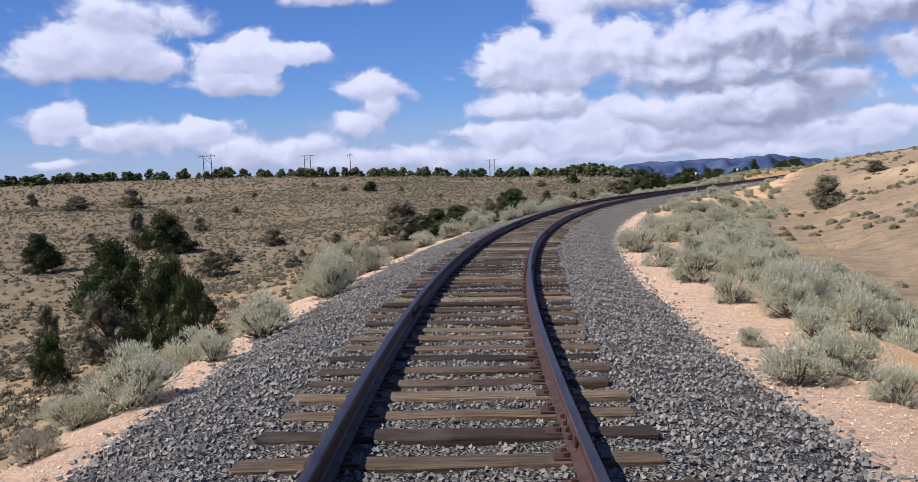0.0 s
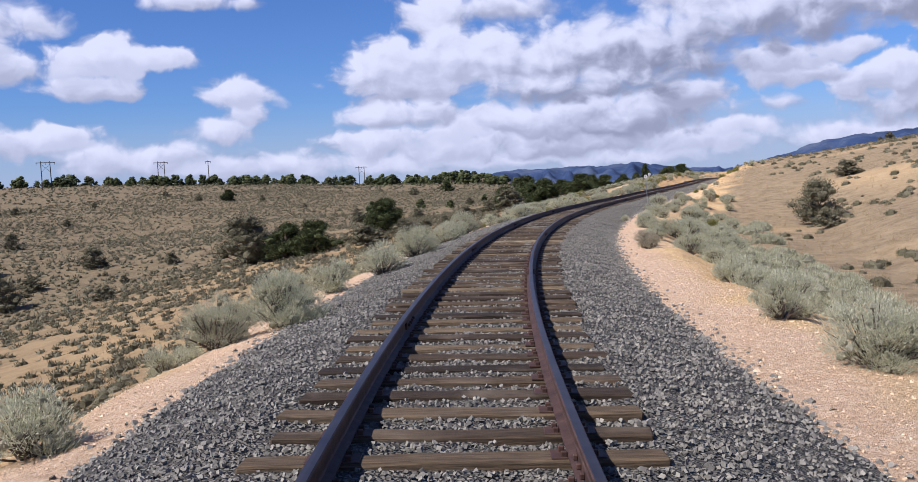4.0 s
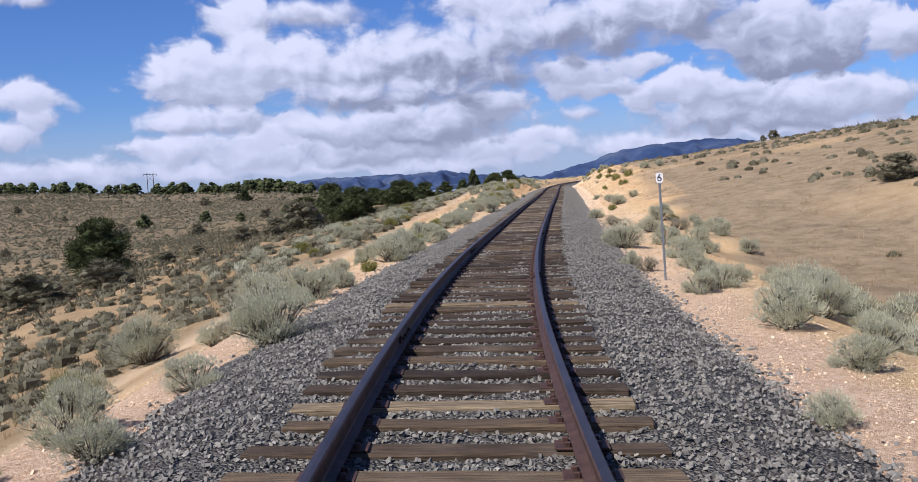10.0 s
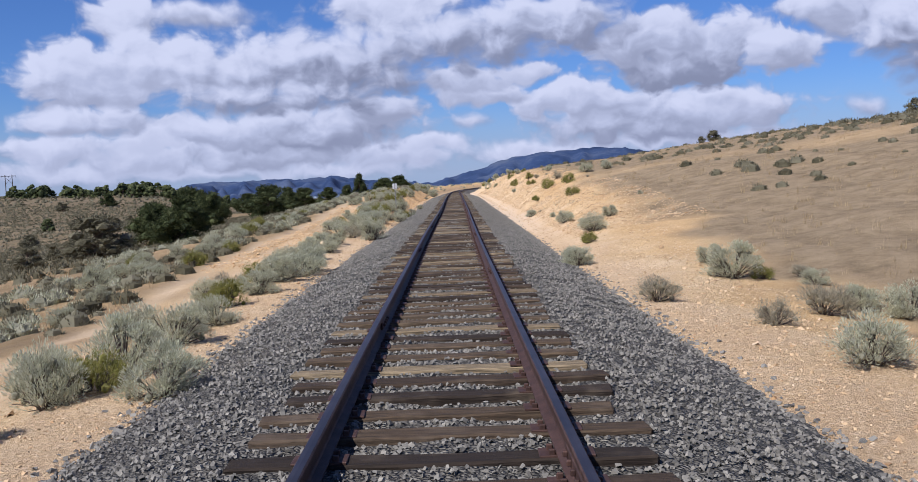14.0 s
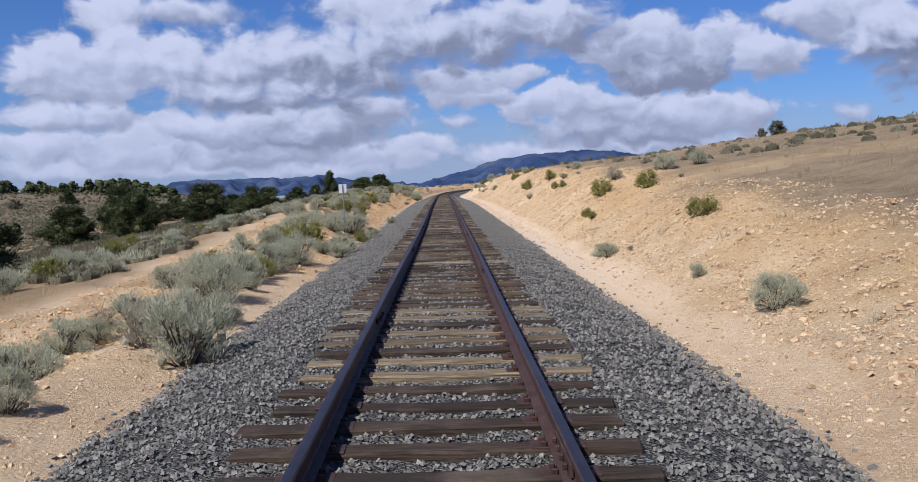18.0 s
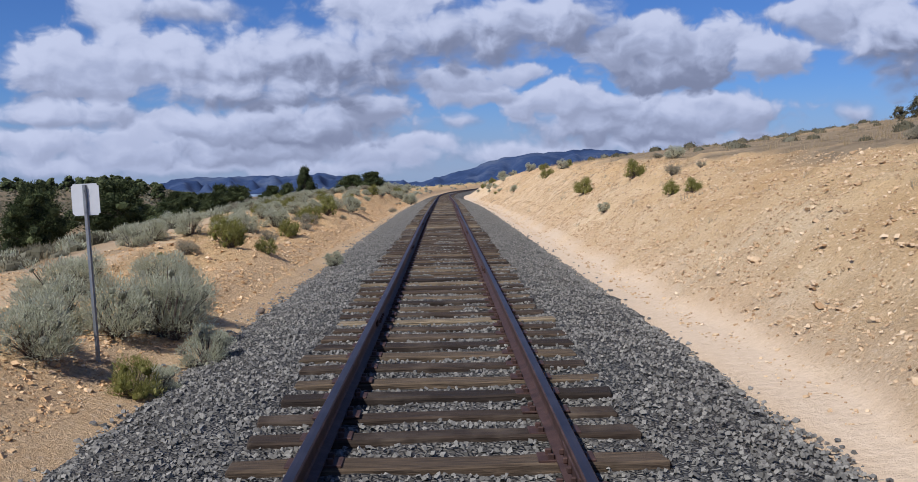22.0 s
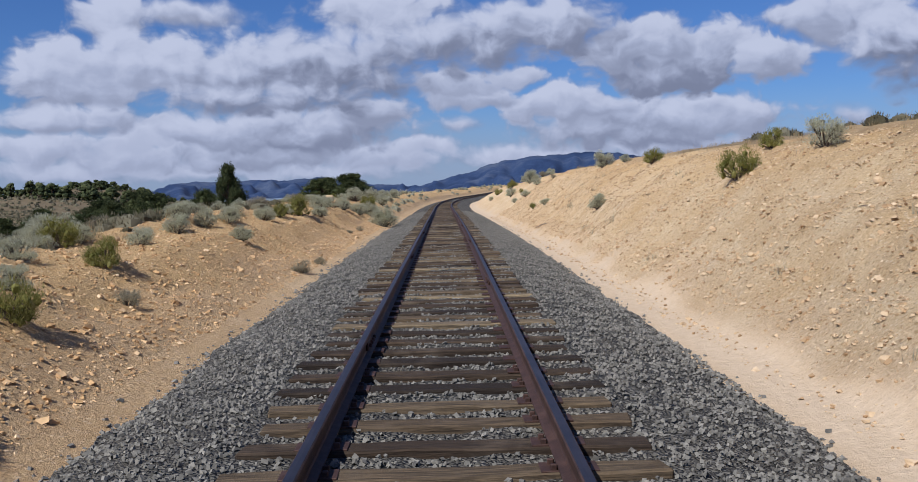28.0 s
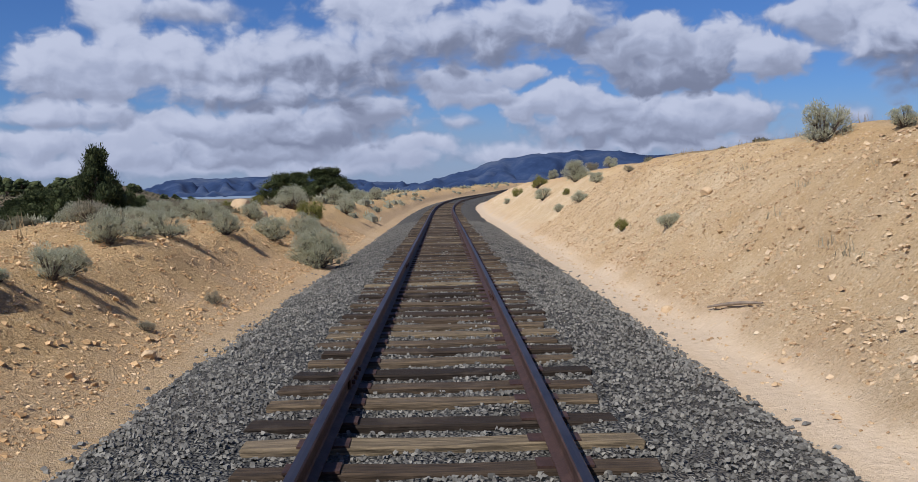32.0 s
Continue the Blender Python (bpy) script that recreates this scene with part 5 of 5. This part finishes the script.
for i in range(16):
    s, d = rng.uniform(250, 420), rng.uniform(-90, -40)
    h = rng.uniform(1.8, 3.2)
    SMALLJ.stand(i, s, d, h * rng.uniform(.9, 1.2), h, .03)
for i in range(22):
    s, d = rng.uniform(120, 420), rng.uniform(22, 90)
    h = rng.uniform(.8, 1.5)
    GREYJ.stand(i, s, d, h * rng.uniform(1.1, 1.6), h, .03)


for i in range(44):
    s, d = rng.uniform(60, 360), rng.uniform(-230, -55)
    h = rng.uniform(1.1, 2.4)
    GREYJ.stand(i, s, d, h * rng.uniform(1.0, 1.5), h, .04, "grey-brown round shrub on the valley side")


# ---- fields of brush, too many to count ----
def tufts(s, d, size, n, rng, blade, wide, up, body=True):
    """Low domed clumps of n sprigs each at the given spots, with a leafy body."""
    base = place(s, d, height(s, d) - .03)
    base[:, 2] = lifted(base[:, 0], base[:, 1], base[:, 2])
    m = len(s)
    v = rng.normal(size=(m, n, 3)); v /= np.linalg.norm(v, axis=-1)[..., None]
    v[..., 2] = np.abs(v[..., 2])
    off = v * np.array([.46, .46, .40]) * rng.uniform(.7, 1.0, (m, n, 1)) if body else rng.normal(size=(m, n, 3)) * np.array([.25, .25, 0])
    p = base[:, None, :] + off * size[:, None, None]
    dr = v * (1 - up) + np.array([0, 0, up]) + rng.normal(size=(m, n, 3)) * .15
    dr /= np.linalg.norm(dr, axis=-1)[..., None]
    r = rng.normal(size=(m, n, 3)); a = np.cross(dr, r); a /= np.linalg.norm(a, axis=-1)[..., None]; b = np.cross(dr, a)
    L = size[:, None, None] * blade * rng.uniform(.6, 1.3, (m, n, 1)); W = size[:, None, None] * wide * rng.uniform(.6, 1.3, (m, n, 1))
    V = np.stack([p + a * W, p - a * W * .5 + b * W * .87, p - a * W * .5 - b * W * .87, p + dr * L], 2).reshape(-1, 3)
    o = (np.arange(m * n) * 4)[:, None]
    F = np.concatenate([o + np.array([t]) for t in ((0, 1, 3), (1, 2, 3), (2, 0, 3))])
    if body:
        sd = 7 if n > 100 else 5
        ang = np.arange(sd) * 2 * np.pi / sd
        rings = [np.stack([np.cos(ang) * q, np.sin(ang) * q, 0 * ang + z], 1) for q, z in (((.44, .0), (.42, .2), (.24, .36)) if n > 100 else ((.46, .0), (.36, .27)))] + [np.array([[0, 0, .41]])]
        nr = len(rings) - 2
        dome = np.concatenate(rings)
        k = len(dome)
        B = base[:, None, :] + dome[None] * size[:, None, None] * (rng.uniform(.6, .92, (m, k, 1)) if n < 60 or n > 100 else rng.uniform(.78, 1.04, (m, k, 1)))
        f = []
        for i in range(nr):
            for j in range(sd):
                q, w = i * sd + j, i * sd + (j + 1) % sd
                f += [(q, w, w + sd), (q, w + sd, q + sd)]
        f += [(nr * sd + j, nr * sd + (j + 1) % sd, k - 1) for j in range(sd)]
        F = np.concatenate([F] + [(np.arange(m) * k)[:, None] + np.array([t]) + len(V) for t in f])
        V = np.concatenate([V, B.reshape(-1, 3)])
    return V, F


def field(name, label, category, mat, count, srange, drange, size, n, seed, blade=.22, wide=.05, up=.5, keep=None, body=True):
    rng = np.random.RandomState(seed)
    s, d = rng.uniform(*srange, count), rng.uniform(*drange, count)
    if keep is not None:
        m = keep(s, d, rng)
        s, d = s[m], d[m]
    V, F = tufts(s, d, rng.uniform(*size, len(s)), n, rng, blade, wide, up, body)
    # sagebrush bodies take the leaf tone darkened for inner shade
    index = np.zeros(len(F))
    if body:
        index[3 * n * len(s):] = 1
    ob = mesh_object(name, V, F, [mat, M_INNER_SHADE if mat is M_SAGE else mat], None, index, False)
    return tagged(ob, label, category, kind="stuff")


def clear(s, d, rng):
    return (road_at(s, d) < .05) & (vnoise(s * .25, d * .25 + 17) + rng.uniform(-.25, .25, len(s)) > .27)


M_FARSAGE = leaf_material("far_sage", [(0, (0.110, 0.100, 0.060)), (0.5, (0.200, 0.184, 0.118)), (1, (0.305, 0.285, 0.198))])
field("slope_brush", "grey-green low sagebrush scattered over the near slope", "brush", M_FARSAGE, 12500, (5, 240), (-58, -17), (.35, .95), 15, 1, keep=clear)
field("roadside_brush", "small grey-green sagebrush on the slope below the track", "brush", M_FARSAGE, 3300, (5, 240), (-17, -6.6), (.3, .95), 95, 12, .11, .018, .45, keep=clear)
field("verge_brush", "grey-green sagebrush between the dirt road and the slope", "brush", M_SAGE, 420, (100, 235), (-16, -8.6), (.5, 1.1), 160, 2, .12, .016, .5, keep=clear)
field("valley_brush", "low sagebrush covering the far valley side", "brush", M_FARSAGE, 30000, (20, 420), (-230, -58), (.5, 1.15), 3, 3, .34, .09, .5)
field("ridge_brush", "low brush on the far ridge", "brush", M_FARSAGE, 14000, (60, 900), (-480, -210), (.8, 1.9), 2, 4, .3, .1, .5)
field("plateau_brush", "low brush on the far plateau", "brush", M_FARSAGE, 11000, (420, 1150), (-480, -30), (1.2, 2.8), 2, 11, .3, .1, .5)
field("hill_brush", "low grey brush on the dry hillside", "brush", M_FARSAGE, 6500, (20, 330), (30, 95), (.4, 1.1), 12, 5, .2, .05, .5,
      keep=lambda s, d, r: r.uniform(0, 1, len(s)) < np.clip((d - 12) / 22, .3, 1))
field("hillside_brush", "small grey-green brush on the near hillside", "brush", M_FARSAGE, 1900, (20, 300), (10, 31), (.3, .85), 95, 13, .11, .018, .45,
      keep=lambda s, d, r: vnoise(s * .12, d * .12 + 5) + r.uniform(-.2, .2, len(s)) > np.clip(.62 - (d - 10) / 40, .25, 1))
field("hollow_brush", "pale sagebrush crowding the hollow beside the track", "brush", M_SAGE, 270, (4, 84), (5.8, 9.5), (.6, 1.25), 420, 6, .085, .010, .45)
field("bend_brush", "sagebrush on the bank along the far bend", "brush", M_SAGE, 700, (238, 430), (-32, -3.6), (.6, 1.3), 20, 10, .14, .03, .5)
field("hill_straw", "straw-coloured dry grass tufts on the hillside", "dry grass", M_STRAW, 9500, (40, 235), (5.5, 36), (.12, .27), 9, 7, .9, .02, .9,
      keep=lambda s, d, r: d > np.interp(s, [0, 100, 126, 150, 185, 225], [9.5, 7, 5.8, 6.8, 7.4, 8.0]), body=False)
field("slope_grass", "dry grass between the sagebrush", "dry grass", M_STRAW, 5200, (5, 235), (-30, -5.5), (.18, .4), 8, 8, .9, .02, .9, keep=clear, body=False)
field("bank_weeds", "small dry weeds dotted over the cut banks", "dry weeds", M_DRYSAGE, 150, (112, 228), (3.9, 7.2), (.12, .3), 14, 9, .7, .02, .8, body=False)


# ---- stones ----
def stones(s, d, z, size, rng, flat=.75, under=-.2):
    n = len(s)
    base = np.array([(x, y, z) for z in (-1, 1) for y in (-1, 1) for x in (-1, 1)], float) * .72
    v = base[None] * rng.uniform(.65, 1.2, (n, 1, 3)) + rng.normal(size=(n, 8, 3)) * .17
    q = rng.normal(size=(n, 4)); q /= np.linalg.norm(q, axis=1)[:, None]
    w, x, y, zz = q.T
    R = np.stack([np.stack([1 - 2 * (y * y + zz * zz), 2 * (x * y - zz * w), 2 * (x * zz + y * w)], -1),
                  np.stack([2 * (x * y + zz * w), 1 - 2 * (x * x + zz * zz), 2 * (y * zz - x * w)], -1),
                  np.stack([2 * (x * zz - y * w), 2 * (y * zz + x * w), 1 - 2 * (x * x + y * y)], -1)], 1)
    v = np.einsum("nij,nkj->nki", R, v) * np.array([1, 1, flat])
    P = place(s, d, z)
    V = P[:, None, :] + v * size[:, None, None]
    o = (np.arange(n) * 8)[:, None]
    quads = ((0, 2, 3, 1), (4, 5, 7, 6), (0, 1, 5, 4), (1, 3, 7, 5), (3, 2, 6, 7), (2, 0, 4, 6))
    F = np.concatenate([o + np.array([t]) for a, b, c, e in quads for t in ((a, b, c), (a, c, e))])
    V = V.reshape(-1, 3)
    # the undersides, buried, are left away
    nz = np.cross(V[F[:, 1]] - V[F[:, 0]], V[F[:, 2]] - V[F[:, 0]])
    nz = nz[:, 2] / (np.linalg.norm(nz, axis=1) + 1e-12)
    return V, F[nz > under]


r8 = np.random.RandomState(31)
n = 300000
s, d = r8.uniform(1.5, 214, n), r8.uniform(-2.85, 2.85, n)
far = r8.uniform(0, 1, n) < .05
s = np.where(far, r8.uniform(214, 245, n), s)
a = np.abs(d)
ties_at = np.array([t[0] for t in tie_spots])
j = np.clip(np.searchsorted(ties_at, s), 1, len(ties_at) - 1)
gap = np.minimum(np.abs(s - ties_at[j]), np.abs(s - ties_at[j - 1]))
m = (np.abs(a - GAUGE) > .1) & ~((gap < .14) & (a < 1.34))
s, d = s[m], d[m]
V, F = stones(s, d, ballast_height(s, d) + .011, r8.uniform(.0125, .0215, len(s)), r8, .95)
tagged(part("ballast_stones", V, F, M_STONE, ballast, "loose angular grey ballast stones", False), kind="stuff")
n = 15000
s, sg = r8.uniform(1, 215, n), r8.choice([-1, 1], n)
d = sg * (np.where(s > 105, 2.5, 2.7) + np.abs(r8.normal(0, .28, n)) * np.where(s > 105, .6, .6))
V, F = stones(s, d, np.maximum(height(s, d), ballast_height(s, d)) + .006, r8.uniform(.012, .034, n), r8)
tagged(part("strewn_stones", V, F, M_STONE, ballast, "grey stones strewn over the edge of the ballast", False), kind="stuff")
n = 32000
s, sg = r8.uniform(1, 88, n), r8.choice([-1, 1], n)
d = sg * r8.uniform(2.7, 5.0, n)
V, F = stones(s, d, height(s, d) + .003, r8.gamma(2.0, .0027, n) + .004, r8)
tagged(part("gravel_stones", V, F, M_PINK, ground, "pale pinkish gravel beside the ballast", False), kind="stuff")
n = 14000
s, sg = r8.uniform(80, 120, n), r8.choice([-1, 1], n)
d = sg * r8.uniform(2.75, 6.0, n)
V, F = stones(s, d, height(s, d) + .003, r8.gamma(1.6, .005, n) + .005, r8)
tagged(part("loose_stones", V, F, M_RUBBLE, ground, "cream-coloured loose stones beside the ballast", False), kind="stuff")
n = 190000
s, sg = r8.uniform(112, 232, n), r8.choice([-1, -1, 1, 1, 1], n)
d = sg * (3.1 + r8.uniform(0, 1, n) ** 1.3 * 4.6)
m = ~((d > 0) & (d < 3.7) & (r8.uniform(0, 1, n) < .85))
s, d = s[m], d[m]
for side, mat, text in ((1, M_RUBBLE, "pale broken rock over the cut bank"), (-1, M_OCHRE, "ochre broken rock over the cut bank")):
    m = (d * side > 0) & ((side > 0) | (s > 128) | (d < -4.4))
    V, F = stones(s[m], d[m], height(s[m], d[m]) + .004, np.minimum(r8.gamma(1.2, .0072, m.sum()) + .006, .055), r8, .7, -.6)
    tagged(part("bank_rubble", V, F, mat, ground, text, False), kind="stuff")


def rock(s, d, size, seed, label, mat=M_RUBBLE, flat=.7):
    """A single boulder: a broken, bevelled lump."""
    rng = random.Random(seed)
    bm = bmesh.new()
    bmesh.ops.create_icosphere(bm, subdivisions=3, radius=.5)
    cuts = [(Vector((rng.gauss(0, 1), rng.gauss(0, 1), rng.gauss(0, 1))).normalized(), rng.uniform(.30, .44)) for _ in range(9)]
    for v in bm.verts:
        for nrm, dist in cuts:
            over = v.co.dot(nrm) - dist
            if over > 0:
                v.co -= nrm * over
        v.co += Vector((rng.gauss(0, .008), rng.gauss(0, .008), rng.gauss(0, .008)))
        v.co.z *= flat
    ob = new("rock", bm_mesh("rock", bm, mat))
    ob.matrix_basis = Matrix.Translation(ground_point(s, d) + Vector((0, 0, size * .16))) @ Matrix.Rotation(rng.uniform(0, 6), 4, "Z") @ Matrix.Scale(size, 4)
    return tagged(ob, label, "rock", "rocks on the banks")


rock(207.3, 3.42, .20, 1, "white fist-sized stone at the foot of the bank")
rock(213.9, 5.84, .32, 2, "pale flat stone high on the cut bank")
rock(226.4, -7.0, .7, 3, "large brown boulder among the sagebrush")
rock(222.2, -5.5, .55, 4, "pale boulder beside the sagebrush")
rock(203.6, -3.3, .20, 5, "brown stone on the rubble bank")
rock(145.2, -2.75, .16, 6, "dark upright stone at the edge of the ballast", M_BARK)
rock(94.9, 2.45, .10, 7, "white stone lying on the ballast edge", M_SIGN)
rng = random.Random(12)
for i in range(46):
    s = rng.uniform(113, 228)
    sg = rng.choice([-1, 1])
    rock(s, sg * rng.uniform(3.8, 6.6), rng.uniform(.08, .20), 20 + i, "small tan rock lying on the cut bank")

# a bleached branch on the right bank
def build_log():
    a, b = np.array(ground_point(205.9, 3.66)), np.array(ground_point(204.5, 3.95))
    a[2] += .05; b[2] += .05
    m1, m2 = a + (b - a) * .35 + np.array([.02, 0, .02]), a + (b - a) * .7 + np.array([-.02, .02, .015])
    V, F = tubes([(a, m1, .014, .024), (m1, m2, .024, .022), (m2, b, .022, .012)], 8)
    ob = mesh_object("fallen_branch", V, F, [M_LOG])
    return tagged(ob, "bleached grey dead branch lying on the stony bank", "branch")


build_log()


# ---- signs ----
def post_sign(name, s, d, high, plate_w, plate_h, lean, label, back):
    base = tagged(new(name), label, "sign")
    h, x, y, z, c = (float(v) for v in line(s))
    base.matrix_basis = Matrix.Translation(ground_point(s, d)) @ Matrix.Rotation(-h, 4, "Z") @ Matrix.Rotation(radians(lean), 4, "Y")
    # channel post: web and two flanges
    sec = [(-.022, .012), (-.022, .018), (-.012, .018), (-.008, -.004), (.008, -.004), (.012, .018), (.022, .018), (.022, .012), (.016, .012), (.012, -.010), (-.012, -.010), (-.016, .012)]
    V = [(a, b, zz) for zz in (-.25, high) for a, b in sec]
    k = len(sec)
    F = [(i, (i + 1) % k, k + (i + 1) % k, k + i) for i in range(k)]
    part("post", V, F, M_GALV, base, "grey galvanised channel post", False)
    bm = box_mesh(plate_w, .004, plate_h, 0, 1)
    es = [e for e in bm.edges if abs(e.verts[0].co.y - e.verts[1].co.y) > .003]
    bmesh.ops.bevel(bm, geom=es, offset=.018, segments=3, affect="EDGES")
    bmesh.ops.translate(bm, verts=bm.verts, vec=(0, -.013 if not back else .022, high + .01))
    pl = new("plate", bm_mesh("plate", bm, M_PLATE if back else M_SIGN)); pl.parent = base
    tagged(pl, "bare grey metal back of the sign" if back else "white enamel sign plate")
    for zz in (.05, plate_h - .05):
        bm = bmesh.new()
        bmesh.ops.create_cone(bm, segments=6, radius1=.009, radius2=.009, depth=.01, cap_ends=True, matrix=Matrix.Translation((0, -.018, high - zz)) @ Matrix.Rotation(radians(90), 4, "X"))
        bo = new("bolt", bm_mesh("bolt", bm, M_GALV)); bo.parent = base
    return base, pl


mile, plate6 = post_sign("mile_sign", 79.3, 3.14, 2.0, .13, .19, -1.6, "small white milepost sign with a dark 6 on a thin post", False)
cu = bpy.data.curves.new("number", "FONT")
cu.body, cu.size, cu.extrude, cu.align_x, cu.align_y = "6", .19, .001, "CENTER", "CENTER"
cu.materials.append(M_INK)
num = new("number", cu); num.parent = plate6
num.matrix_basis = Matrix.Translation((0, -.0168, 2.01 - .097)) @ Matrix.Rotation(radians(90), 4, "X")
tagged(num, "dark blue-black numeral 6")
post_sign("track_sign", 140.2, -3.4, 1.75, .27, .31, -1.8, "square sign on a post, seen from its bare metal back", True)


# ---- power line on the ridge ----
def wood_pole(name, az, dist, high, frame_w, label):
    x, y = math.sin(radians(az)) * dist, math.cos(radians(az)) * dist
    s, d = sd_of(x, y)
    base = tagged(new(name), label, "power pole", "power line")
    base.matrix_basis = Matrix.Translation(ground_point(s, d)) @ Matrix.Rotation(radians(-az + 12), 4, "Z")
    xs = (-frame_w / 2, frame_w / 2) if frame_w else (0,)
    for px in xs:
        V, F = tubes([((px, 0, -.5), (px, 0, high), .24, .17)], 8)
        part("pole", V, F, M_POLE, base)
    w = frame_w * .6 + 1.75 if frame_w else 1.5
    V, F = tubes([((-w, 0, high - .7), (w, 0, high - .7), .15, .15)], 4)
    part("crossarm", V, F, M_POLE, base)
    if frame_w:
        V, F = tubes([((xs[0], 0, high * .62), (xs[1], 0, high * .9), .07, .07), ((xs[1], 0, high * .62), (xs[0], 0, high * .9), .07, .07)], 4)
        part("brace", V, F, M_POLE, base)
    for px in (-w + .2, 0, w - .2):
        V, F = tubes([((px, 0, high - .7), (px, 0, high - 1.7), .09, .12)], 6)
        part("insulator", V, F, M_GALV, base, "grey hanging insulator string")
    return base


for az, dist, high, fw in ((-40.0, 505, 13.2, 4.0), (-34.3, 560, 12.6, 3.4), (-31.8, 545, 13.0, 0), (-24.9, 700, 9.0, 0), (-23.4, 640, 13.0, 3.4)):
    wood_pole("power_pole", az, dist, high, fw, "H-frame timber power pole on the ridge" if fw else "single timber power pole on the ridge")

# patterns that found no place
for kind in (SAGE, SAGE.big, DRY, GREEN, JUNIPER, GREYJ, SMALLJ):
    for ob, used in zip(kind.items, kind.used):
        if not used:
            for child in list(ob.children):
                bpy.data.objects.remove(child)
            bpy.data.objects.remove(ob)
